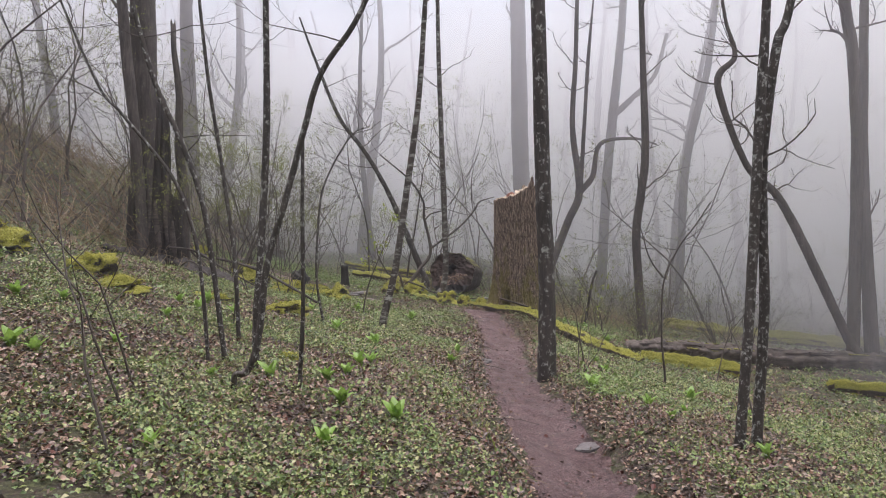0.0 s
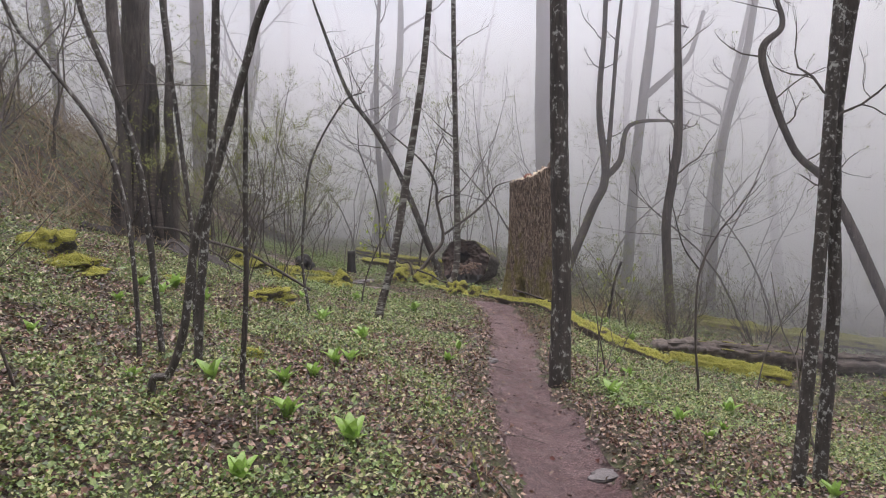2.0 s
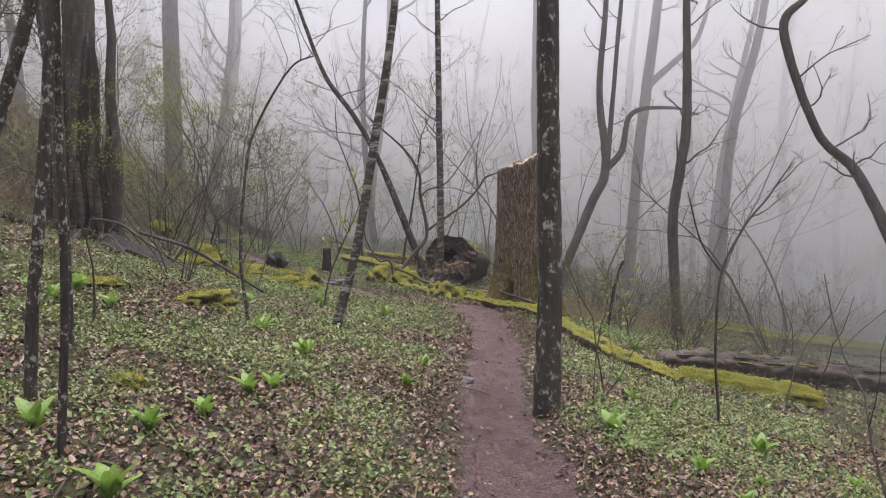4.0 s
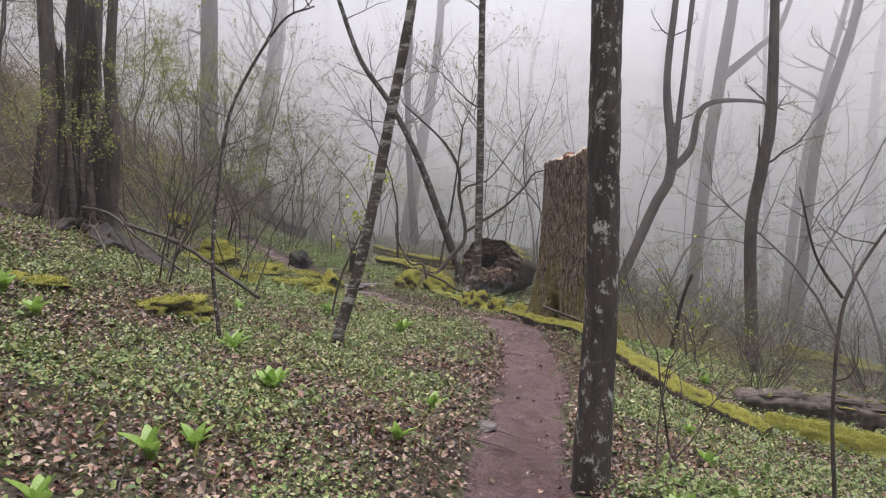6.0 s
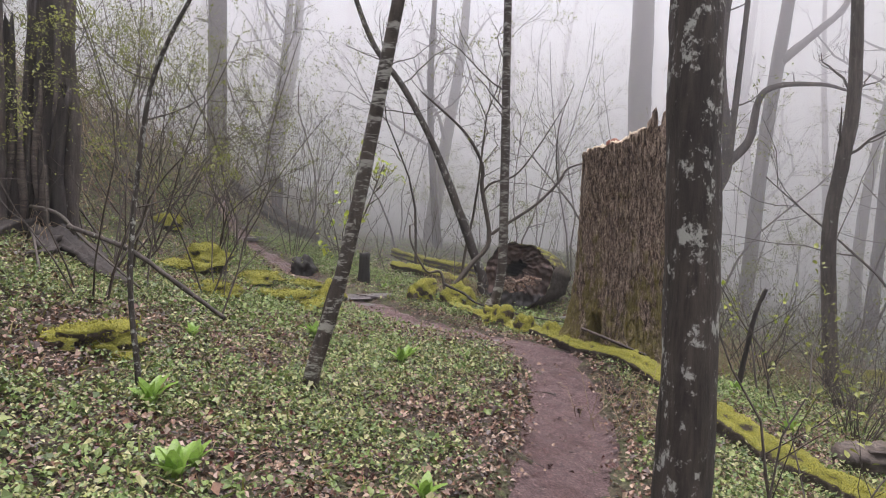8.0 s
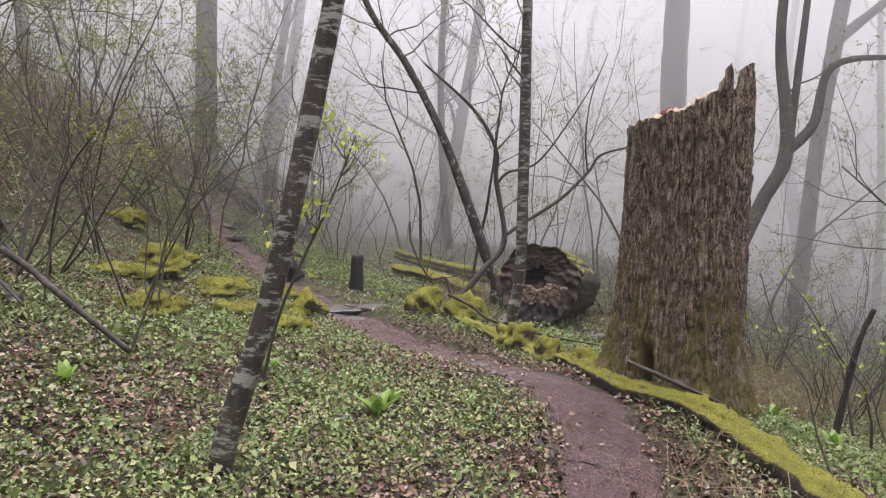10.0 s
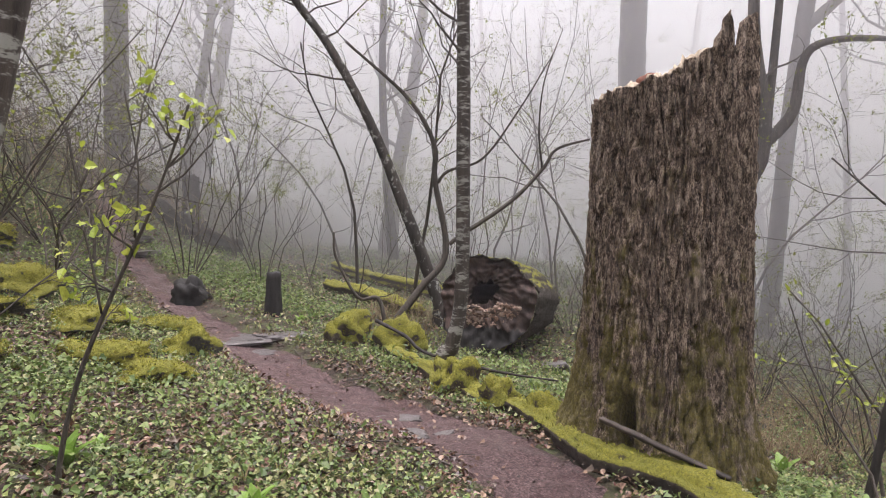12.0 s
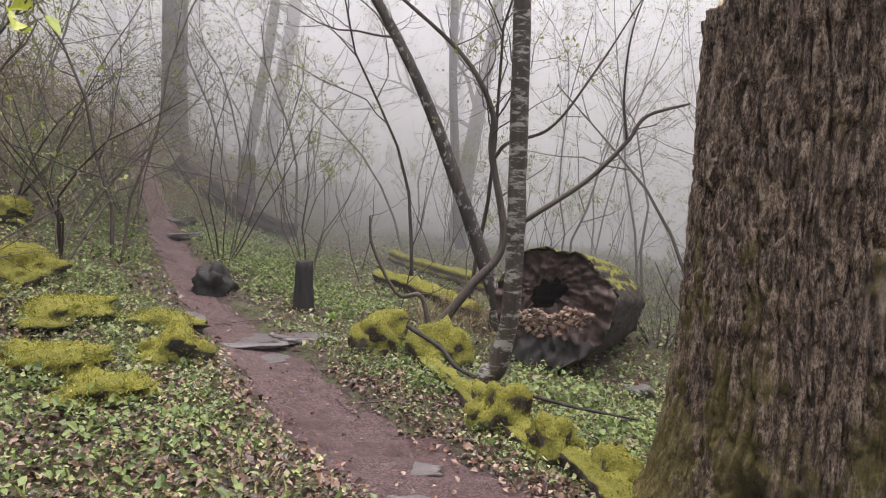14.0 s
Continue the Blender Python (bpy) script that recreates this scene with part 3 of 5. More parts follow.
tree("tree", "two spotted stems growing close together", [[(2.51, 5.77, -0.25, 0.042), (2.59, 5.79, 0.69, 0.042), (2.66, 5.8, 1.65, 0.042), (2.72, 5.82, 2.52, 0.042), (2.8, 5.84, 3.58, 0.036)],
     [(2.69, 5.85, -0.25, 0.042), (2.77, 5.87, 0.92, 0.042), (2.77, 5.88, 1.65, 0.040), (2.79, 5.9, 2.33, 0.042), (2.92, 5.91, 3.21, 0.040), (3.05, 5.92, 3.6, 0.034)]], BARK_SPOT, 7.5, 14, 8, seed=14, low=2.4, flare=1.2)
tree("tree", "kinked dark trunk below the trail", [[(4.83, 16.6, -0.71, 0.10), (4.73, 16.67, 1.44, 0.10), (4.87, 16.72, 2.52, 0.10), (5.01, 16.77, 3.6, 0.095), (5.0, 16.84, 5.75, 0.075)]], BARK_PLAIN, 11, 12, 8, seed=15, low=2.5)
tree("tree", "forked trunk with upswept arms below the trail", [[(2.66, 19.53, -0.3, 0.11), (2.86, 19.56, 0.1, 0.105), (3.62, 19.68, 1.95, 0.11), (3.99, 19.74, 2.89, 0.11), (3.82, 19.8, 4.75, 0.08), (3.96, 19.88, 6.75, 0.067)]], BARK_PLAIN, 10, 12, 10, [
    [(3.97, 19.74, 2.81, 0.093), (4.38, 19.78, 3.3, 0.08), (4.63, 19.83, 4.23, 0.06), (5.62, 19.9, 4.38, 0.04), (6.3, 19.9, 4.2, 0.02)],
    [(4.02, 19.75, 3.02, 0.067), (4.21, 19.85, 5.42, 0.053), (4.32, 19.9, 6.75, 0.053), (4.5, 19.9, 8.5, 0.02)]], seed=16, low=3)
tree("tree", "twin grey trunks on the lower slope", [[(8.71, 14.46, -1.08, 0.125), (8.87, 14.53, 2.89, 0.12), (8.82, 14.57, 5.3, 0.115), (8.66, 14.59, 6.51, 0.11)], [(9.32, 14.76, -1.27, 0.14), (9.18, 14.83, 2.92, 0.115), (9.27, 14.89, 6.61, 0.09)]], BARK_PLAIN, 13, 12, 8, seed=17, low=3)
tree("tree", "crooked trunk leaning out over the slope", [[(8.62, 14.15, -1.1, 0.10), (8.42, 14.17, -0.67, 0.09), (7.73, 14.19, 0.87, 0.095), (7.28, 14.21, 1.83, 0.088), (6.93, 14.22, 2.42, 0.08), (6.35, 14.23, 3.02, 0.065), (5.79, 14.26, 4.69, 0.071), (6.16, 14.27, 5.27, 0.053), (5.99, 14.28, 5.98, 0.035)]], BARK_PLAIN, 8, 12, 16, seed=18, low=3, twig_len=1.6, buds=250)
tree("tree", "grey trunk with a crooked arm in the fog", [[(5.50, 23.99, -0.5, 0.19), (5.59, 23.99, 0.5, 0.175), (5.85, 24.05, 3.89, 0.16), (6.08, 24.08, 5.88, 0.16), (6.43, 24.13, 8.87, 0.13)]], BARK_FAR, 15, 10, 8, [[(6.08, 24.08, 5.78, 0.14), (7.0, 24.1, 6.6, 0.10), (7.6, 24.1, 7.25, 0.08), (8.03, 24.13, 8.64, 0.06)]], seed=19, low=5)
tree("tree", "leaning grey trunk in the fog", [[(7.6, 22.0, -0.9, 0.14), (7.69, 22.0, 1.1, 0.128), (7.93, 22.05, 4.02, 0.128), (8.62, 22.1, 6.75, 0.11)]], BARK_FAR, 12, 10, 8, seed=20, low=5)
tree("tree", "tall straight grey trunk behind the stump", [[(3.25, 26.65, 0.1, 0.34), (3.21, 26.69, 1.37, 0.335), (3.1, 26.76, 5.3, 0.327), (3.11, 26.81, 7.63, 0.306)]], BARK_FAR, 18, 12, 8, seed=21, low=7)
tree("tree", "stout trunk with a wide foot beside the path", [[(-8.7, 23.9, 1.75, 0.32), (-8.75, 23.9, 3.2, 0.28), (-8.8, 23.9, 5.5, 0.26)]], BARK_PLAIN, 14, 12, 10, seed=22, low=4)
tree("sapling", "whippy dark sapling leaning downhill", [[(2.9, 8.95, -0.39, 0.014), (2.87, 8.97, 0.29, 0.013), (2.92, 9.0, 0.97, 0.012), (3.14, 9.03, 1.42, 0.010), (3.36, 9.06, 1.69, 0.008), (3.58, 9.08, 2.01, 0.005)]], BARK_PLAIN, 0, 8, 6, [[(2.91, 9.0, 1.01, 0.011), (2.73, 9.0, 1.28, 0.009), (2.61, 9.01, 1.73, 0.006)]], seed=23, low=0.9, twig_len=0.5, category="sapling", flare=1.1)


# ---- the great stump ----
def build_stump():
    cx, cy = 1.56, 14.0
    g = gz(cx, cy)
    root = thing("tree_stump", (cx, cy, g), "tall broken tree stump with furrowed mossy bark", "tree stump")
    n, m = 640, 260
    th = np.arange(n) / n * 2 * math.pi
    arc = th * 0.5
    across = np.cos(th)
    top = 2.44 + 0.12 * across + np.where(across > -0.05, 0.07, 0.0) + 0.05 * (vnoise(arc, arc * 0, 0.05, 1) - 0.5)
    for at, high, wide in ((-1.02, 0.24, 0.04), (-1.16, 0.10, 0.03), (-0.46, 0.15, 0.20), (-0.62, 0.08, 0.03), (-0.40, 0.07, 0.03), (1.2, 0.15, 0.1)):
        d = (th - at + math.pi) % (2 * math.pi) - math.pi
        top = top + high * np.exp(-(d / wide) ** 4)
    rows = []
    for k in range(m):
        f = k / (m - 1)
        z = (g - 0.25) + (top - g + 0.25) * f
        h = z - g
        lean = np.exp(-((th - 3.0) / 0.75) ** 2)
        r = 0.492 + 0.052 * np.exp(-np.maximum(h, 0) / 1.3) + 0.10 * lean * np.exp(-np.maximum(h, 0) / 0.55)
        r = r + (0.05 + 0.13 * np.cos(2.5 * th + 0.6) ** 2 * 0.7 + 0.16 * lean) * np.exp(-np.maximum(h, 0) / 0.24)
        r = r + 0.014 * np.sin(3 * th + 1.0) + 0.010 * np.sin(5 * th + h)
        sway = arc + 0.012 * np.sin(h * 5 + 3 * th) + 0.010 * (vnoise(arc, h, 0.16, 5) - 0.5)
        ridge = vnoise(sway, h * 0.10, 0.019, 2)
        ridge2 = vnoise(sway, h * 0.16, 0.010, 4)
        plate = vnoise(arc, h, 0.045, 3)
        crack = np.clip(1 - np.abs(vnoise(sway * 1.3, h * 1.0, 0.06, 1) - 0.5) * 14, 0, 1)
        r = r + 0.034 * np.minimum(np.abs(ridge - 0.5) * 4.5, 1) ** 0.6 - 0.024 + 0.022 * (ridge2 - 0.5) + 0.012 * (plate - 0.5) - 0.012 * crack
        d = (th - (-2.15) + math.pi) % (2 * math.pi) - math.pi
        r = r - 0.22 * np.exp(-(d / 0.10) ** 4 - ((h - 0.26) / 0.22) ** 4)
        rows.append(np.stack([cx + r * np.cos(th), cy + r * np.sin(th), z], 1))
    inner = [np.stack([cx + q * 0.47 * np.cos(th), cy + q * 0.47 * np.sin(th), top - dz], 1) for q, dz in ((0.9, 0.04), (0.82, 0.3))]
    v = np.vstack(rows + inner)
    tot = m + 2
    a = (np.arange(tot - 1)[:, None] * n + np.arange(n)).ravel()
    b = (np.arange(tot - 1)[:, None] * n + (np.arange(n) + 1) % n).ravel()
    shell = part("bark", (v, np.stack([a, b, b + n, a + n], 1)), STUMP_BARK, root)
    # broken pale wood inside the rim
    ring = [np.stack([cx + q * 0.47 * np.cos(th), cy + q * 0.47 * np.sin(th), np.minimum(top, 2.54) - dz + 0.05 * (vnoise(arc * 3 + q * 9, arc * 0 + q * 7, 0.06, 5) - 0.4)], 1) for q, dz in ((0.99, 0.05), (0.97, -0.012), (0.88, -0.025), (0.6, 0.04), (0.25, 0.1), (0.02, 0.12))]
    v = np.vstack(ring)
    a = (np.arange(5)[:, None] * n + np.arange(n)).ravel()
    b = (np.arange(5)[:, None] * n + (np.arange(n) + 1) % n).ravel()
    part("broken_top", (v, np.stack([a, b, b + n, a + n], 1)), PALEWOOD, root, "pale splintered wood")
    part("heartwood", lump((1.40, 13.85, 2.40), (0.085, 0.07, 0.085), 31, 0.35), REDWOOD, root, "red-brown lump of rotten heartwood")
    # thin flakes of pale bark fungus
    for k, (a0, h, s) in enumerate(((-1.30, 1.55, 0.035), (-1.75, 0.95, 0.05), (-1.72, 0.88, 0.035), (-1.80, 1.05, 0.03), (-1.25, 0.42, 0.03), (-1.78, 1.75, 0.025), (-1.35, 2.1, 0.03))):
        p = (cx + 0.495 * math.cos(a0), cy + 0.495 * math.sin(a0), g + h)
        part("bark_flake", lump(p, (s * 0.5, s * 0.25, s * 0.7), 50 + k, 1.0), PALEWOOD, shell, "pale flake")


def lump(at, size, seed, rough=0.25, cut=-0.6, detail=3):
    """A rough rounded body, flattened underneath."""
    bm = bmesh.new()
    bmesh.ops.create_icosphere(bm, subdivisions=detail, radius=1)
    v = np.array([q.co[:] for q in bm.verts])
    f = [tuple(x.index for x in q.verts) for q in bm.faces]
    bm.free()
    o = Vector((seed * 3.7, seed * 1.3, seed * 2.1))
    k = np.array([1 + rough * (noise.noise(Vector(q) * 1.3 + o) + 0.5 * noise.noise(Vector(q) * 3.1 + o) + 0.25 * noise.noise(Vector(q) * 7 + o) + 0.16 * noise.noise(Vector(q) * 16 + o)) for q in v])
    v = v * k[:, None]
    v[:, 2] = np.maximum(v[:, 2], cut)
    return v * np.array(size) + np.array(at), f


def stump_bark():
    m, nt, b = material("furrowed_stump_bark")
    co = nt.nodes.new("ShaderNodeTexCoord").outputs["Object"]
    sep = nt.nodes.new("ShaderNodeSeparateXYZ")
    nt.links.new(co, sep.inputs[0])
    grain = mix(nt, 0.5, noise_tex(nt, co, 34, 6, 0.75, (1, 1, 0.25)), noise_tex(nt, co, 120, 5, 0.8, (1, 1, 0.45)))
    col = ramp(nt, grain, [(0.43, (0.022, 0.014, 0.010)), (0.5, (0.165, 0.112, 0.080)), (0.57, (0.52, 0.41, 0.31))])
    pale = noise_tex(nt, co, 3.0, 5, 0.7, (1, 1, 0.4))
    col = mix(nt, ramp(nt, pale, [(0.58, (0.0,)), (0.66, (0.5,))]), col, (0.42, 0.34, 0.27))
    mo = noise_tex(nt, co, 4.5, 9, 0.78, (1, 1, 0.5))
    low = math_node(nt, "ADD", mo, math_node(nt, "MULTIPLY", math_node(nt, "SUBTRACT", 0.95, sep.outputs[2]), 0.10))
    side = math_node(nt, "MAXIMUM", math_node(nt, "SUBTRACT", math_node(nt, "MULTIPLY", sep.outputs[0], -0.9), 0.42), 0.0)
    low = math_node(nt, "ADD", low, side)
    mosscol = ramp(nt, noise_tex(nt, co, 60, 4, 0.8), [(0.3, (0.050, 0.046, 0.010)), (0.7, (0.26, 0.22, 0.03))])
    col = mix(nt, ramp(nt, low, [(0.50, (0.0,)), (0.60, (0.8,))]), col, mosscol)
    nt.links.new(col, b.inputs["Base Color"])
    b.inputs["Roughness"].default_value = 0.85
    bump(nt, b, grain, 1.0, 0.04)
    return m


STUMP_BARK = stump_bark()
build_stump()


# ---- logs, rocks ----
def fuzz(v, low, root, n):
    """Short tufts standing on the moss."""
    v = v[v[:, 2] > low]
    if len(v) > 3:
        n = int(min(max(n, 200), 5000))
        i = nrg.integers(0, len(v), n)
        p = v[i] + nrg.normal(0, 0.014, (n, 3)) * (1, 1, 0.5)
        part("moss_fuzz", leaves(p, nrg.uniform(0.008, 0.030, n), 0.6, nrg, 0.30, 0.6, 0.1), MOSS_TUFT, root, smooth=False, kind="stuff")


def log(name, label, points, mat, sides=26, rough=0.16, seed=0, category="log", squash=1.0, per=14, rest=False):
    c = spline(points, per)
    if rest:
        c[:, 2] = ground(c[:, 0], c[:, 1]) + 0.6 * c[:, 3]
    rr = np.random.default_rng(seed)
    rad = c[:, 3] * (1 + 0.10 * np.convolve(rr.random(len(c) + 4) - 0.5, np.ones(5) / 2, mode="valid"))
    root = thing(name, (float(c[0][0]), float(c[0][1]), gz(c[0][0], c[0][1])), label, category)
    v, f = tube(c[:, :3], rad, sides, rough, seed, True, 7, squash)
    o = Vector((seed * 2.3, seed, 0))
    k = np.array([1 + 0.30 * noise.noise(Vector(q) * 4.5 + o) + 0.22 * noise.noise(Vector(q) * 13 + o) + 0.12 * noise.noise(Vector(q) * 30 + o) for q in v.tolist()])
    mid = np.repeat(c[:, :3], sides, 0)
    v = mid + (v - mid) * k[:, None]
    part("trunk", (v, f), mat, root)
    if mat is GREYWOOD and len(c) > 80:
        r4 = random.Random(seed)
        for _ in range(46):
            i = r4.randrange(4, len(c) - 30)
            L, a = r4.randrange(12, 28), r4.uniform(0.3, 2.8)
            q = c[i:i + L:3]
            off = np.array([0, -math.cos(a), math.sin(a)]) * q[:, 3:4] * 1.02
            part("splinter", tube(q[:, :3] + off, np.full(len(q), r4.uniform(0.010, 0.045)) * np.linspace(1, 0.3, len(q)), 6, 0.3, i, True, 0, 0.5), r4.choice((GREYWOOD, ROTTEN, MOSS_LOG)), root)
    if mat in (MOSS_LOG, MOSS_PATCH) and c[0][1] < 16:
        up = (v - mid)[:, 2] / (np.linalg.norm(v - mid, axis=1) + 1e-6) > 0.25
        fuzz(v[up], -9, root, 2200)
    return root


def build_hollow_log():
    axis = np.array([0.16, 0.98, -0.08])
    axis /= np.linalg.norm(axis)
    e1 = np.cross(axis, (0, 0, 1.0))
    e1 /= np.linalg.norm(e1)
    e2 = np.cross(e1, axis)
    c0 = np.array([0.20, 17.15, 0.66])
    root = thing("hollow_log", (c0[0], c0[1], gz(c0[0], c0[1])), "broken hollow trunk lying with its rotten open end out", "log")
    n = 120
    th = np.arange(n) / n * 2 * math.pi
    wave = 0.555 * (1 + 0.04 * np.sin(3 * th + 1) + 0.03 * np.sin(7 * th) + 0.04 * (vnoise(th * 0.5, th * 0, 0.08, 2) - 0.5))

    def ring(r, s, off=(0, 0)):
        return c0 + np.outer(r * np.cos(th) + off[0], e1) + np.outer(r * np.sin(th) + off[1], e2) + np.outer(np.broadcast_to(s, n), axis)
    lip = 0.10 * (vnoise(th * 0.5, th * 0 + 3, 0.06, 1) - 0.5) + 0.12 * np.sin(th)
    outer = [ring(wave * (1 + 0.09 * (vnoise(th * 0.5, th * 0 + s * 0.8, 0.045, 3) - 0.5) + 0.06 * (vnoise(th * 0.5, th * 0 + s * 1.5, 0.018, 1) - 0.5)) * (1 - 0.03 * s), s if k else lip) for k, s in enumerate(np.concatenate([[0], np.linspace(0.04, 2.3, 44)]))]
    face = [ring(wave * 0.985, lip - 0.01)]
    hole = 0.125 * (1 + 0.20 * np.sin(2 * th + 0.5) + 0.5 * (vnoise(th, th * 0, 0.25, 4) - 0.5))
    up, over = 0.14, -0.05
    for q in (0.95, 0.89, 0.83, 0.77, 0.71, 0.65, 0.59, 0.53, 0.47, 0.41, 0.35, 0.29, 0.23, 0.17, 0.11, 0.05):
        r = hole + (wave - hole) * q
        fine = vnoise(r * np.cos(th), r * np.sin(th), 0.025, 2)
        spoke = vnoise(th * 0.8, th * 0 + q, 0.05, 3)
        face.append(ring(r, lip * q + 0.10 * (1 - q) ** 1.5 + 0.07 * (vnoise(r * np.cos(th), r * np.sin(th), 0.07, 5) - 0.5) + 0.05 * (fine - 0.5) + 0.05 * (spoke - 0.5) - 0.05 * np.exp(-((np.sin(th) + 0.45) / 0.3) ** 2) * (1 - q), (over * (1 - q), up * (1 - q))))
    bore = [ring(hole * f, s, (over, up)) for f, s in ((1, 0.14), (1.15, 0.3), (1.2, 0.8), (1.1, 1.6), (0.3, 1.9))]

    def skin(rings):
        v = np.vstack(rings)
        a = (np.arange(len(rings) - 1)[:, None] * n + np.arange(n)).ravel()
        b = (np.arange(len(rings) - 1)[:, None] * n + (np.arange(n) + 1) % n).ravel()
        return v, np.stack([a, b, b + n, a + n], 1)
    part("bark", skin(outer), MOSS_THIN, root, "dark bark with moss along its back")
    v, f = skin(face)
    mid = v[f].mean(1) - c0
    # lower face blackened: char, plus the shadow below the lip put into colour
    burnt_shaded = mid @ e2 < -0.27 + 0.10 * (vnoise(mid @ e1, mid @ e2, 0.09, 1) - 0.5)
    part("broken_end", (v, f[~burnt_shaded]), ROTTEN_END, root, "rotten dark brown end grain")
    part("charred_shaded_edge", (v, f[burnt_shaded]), CHARRED, root, "charred black lower edge with its shadow painted in")
    part("hollow", skin(bore), ROTTEN, root, "black hollow core")
    chips = []
    for k in range(600):
        a = rnd.uniform(-2.7, -0.15)
        r = rnd.uniform(0.10, 0.30)
        p = c0 + e1 * (1.35 * r * math.cos(a)) + e2 * (r * math.sin(a) + 0.03) + axis * (rnd.uniform(-0.01, 0.05) - 0.02)
        s = rnd.uniform(0.007, 0.028)
        chips.append(lump(p, (s * rnd.uniform(0.6, 1.6), s, s * rnd.uniform(0.5, 1.2)), k, 1.1, -1.5, detail=1))
    part("rotten_wood", join(chips), CHIPS, root, "crumbled pale and orange rotten wood", smooth=False, kind="stuff")


ROTTEN_END = bark("rotten_end_grain", (0.022, 0.013, 0.011), (0.12, 0.076, 0.062), (0.26, 0.19, 0.16), 0.66, fine=18)
# charred wood; on the hollow log's end its black also stands for shadow
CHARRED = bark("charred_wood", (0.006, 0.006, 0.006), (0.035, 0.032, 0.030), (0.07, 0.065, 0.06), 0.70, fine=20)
CHIPS = leaf_material("crumbled_wood", [(0.08, 0.045, 0.032), (0.30, 0.17, 0.115), (0.56, 0.43, 0.34), (0.05, 0.034, 0.028), (0.40, 0.27, 0.20), (0.16, 0.09, 0.065)], 0.85, 0)
build_hollow_log()
log("mossy_log", "moss-covered rotten log lying down the slope by the stump", [(0.55, 14.75, 0.12, 0.070), (0.84, 14.12, 0.14, 0.080), (1.08, 13.50, 0.14, 0.095), (1.60, 13.10, 0.09, 0.115), (2.10, 12.45, -0.12, 0.130), (2.53, 11.72, -0.31, 0.130), (3.00, 11.25, -0.43, 0.120), (3.20, 11.05, -0.50, 0.080)], MOSS_PATCH, 30, 0.12, seed=2, per=24)
log("mossy_log", "low rotten log with moss cushions along the trail edge", [(-1.0, 16.75, 0.2, 0.07), (-0.55, 16.1, 0.2, 0.075), (0.0, 15.35, 0.2, 0.08), (0.42, 14.88, 0.2, 0.08), (0.78, 14.5, 0.2, 0.08)], MOSS_PATCH, 26, 0.16, seed=21, rest=True)
log("mossy_log", "short mossy log beside the fallen trunk", [(3.30, 11.45, -0.52, 0.10), (3.8, 11.30, -0.60, 0.13), (4.4, 11.15, -0.70, 0.14), (4.9, 11.05, -0.80, 0.11)], MOSS_LOG, seed=3, rest=True)
log("fallen_log", "weathered fallen trunk with split grey wood", [(3.3, 12.25, -0.42, 0.13), (4.4, 12.6, -0.55, 0.19), (6.0, 13.1, -0.78, 0.21), (8.0, 13.8, -1.02, 0.22), (11.0, 14.9, -1.3, 0.22)], GREYWOOD, 36, 0.12, 4, per=40, rest=True)
log("mossy_log", "long mossy log on the lower slope", [(5.7, 17.6, -0.80, 0.16), (7.5, 17.4, -0.98, 0.18), (9.5, 17.3, -1.15, 0.18), (13, 17.5, -1.4, 0.18)], MOSS_LOG, seed=5, rest=True)
log("mossy_log", "mossy log end among leaves", [(6.2, 10.9, -0.92, 0.13), (7.2, 11.0, -1.0, 0.14), (8.6, 11.2, -1.1, 0.14)], MOSS_LOG, seed=6, rest=True)
for k, (label, pts) in enumerate((("black rotten root sprawling from the snag", [(-5.3, 13.3, 0, 0.17), (-4.9, 12.95, 0, 0.15), (-4.35, 12.75, 0, 0.12), (-3.9, 12.35, 0, 0.09), (-3.45, 12.2, 0, 0.05)]),
                                  ("forked black root below the snag", [(-5.1, 13.2, 0, 0.12), (-4.75, 12.6, 0, 0.11), (-4.45, 12.3, 0, 0.07), (-4.3, 11.8, 0, 0.04)]),
                                  ("grey root at the foot of the big trunk", [(-6.0, 13.7, 0, 0.16), (-5.9, 12.9, 0, 0.12), (-6.1, 12.2, 0, 0.07)]),
                                  ("short rotten root stub beside the snag", [(-5.5, 13.2, 0, 0.14), (-5.35, 12.7, 0, 0.10), (-5.1, 12.3, 0, 0.05)]))):
    log("rotten_root", label, pts, ROTTEN, 22, 0.3, seed=7 + 30 * k, category="root", rest=True)
for k, pts in enumerate(([(-5.2, 12.9, 1.5, 0.020), (-4.6, 12.6, 1.42, 0.020), (-4.0, 12.3, 1.12, 0.016), (-3.2, 12.0, 0.72, 0.010)], [(-4.9, 12.5, 1.1, 0.016), (-4.5, 12.1, 1.25, 0.015), (-4.0, 11.6, 1.0, 0.012), (-3.6, 11.2, 0.7, 0.008)], [(-5.6, 12.6, 1.3, 0.014), (-5.2, 12.2, 1.65, 0.012), (-4.9, 11.9, 1.9, 0.007)])):
    log("dead_branch", "bare grey branch caught among the roots", pts, BARK_TWIG, 7, 0.1, 150 + k, "branch")
log("fallen_log", "dark rotten log beside the far bend of the path", [(-7.5, 22.2, 1.6, 0.20), (-6.8, 22.6, 1.6, 0.22), (-6.1, 23.0, 1.5, 0.22), (-5.5, 23.4, 1.4, 0.20)], ROTTEN, seed=9, rest=True)
log("mossy_log", "mossy log half sunk beyond the hollow trunk", [(-2.7, 20.6, 0.46, 0.12), (-1.7, 19.8, 0.38, 0.13), (-0.9, 19.0, 0.33, 0.12)], MOSS_LOG, seed=10, rest=True)
log("mossy_log", "mossy log lying across the slope", [(-3.3, 23.0, 0.80, 0.13), (-1.5, 21.5, 0.52, 0.15), (0.5, 20.4, 0.27, 0.14)], MOSS_LOG, seed=11, rest=True)
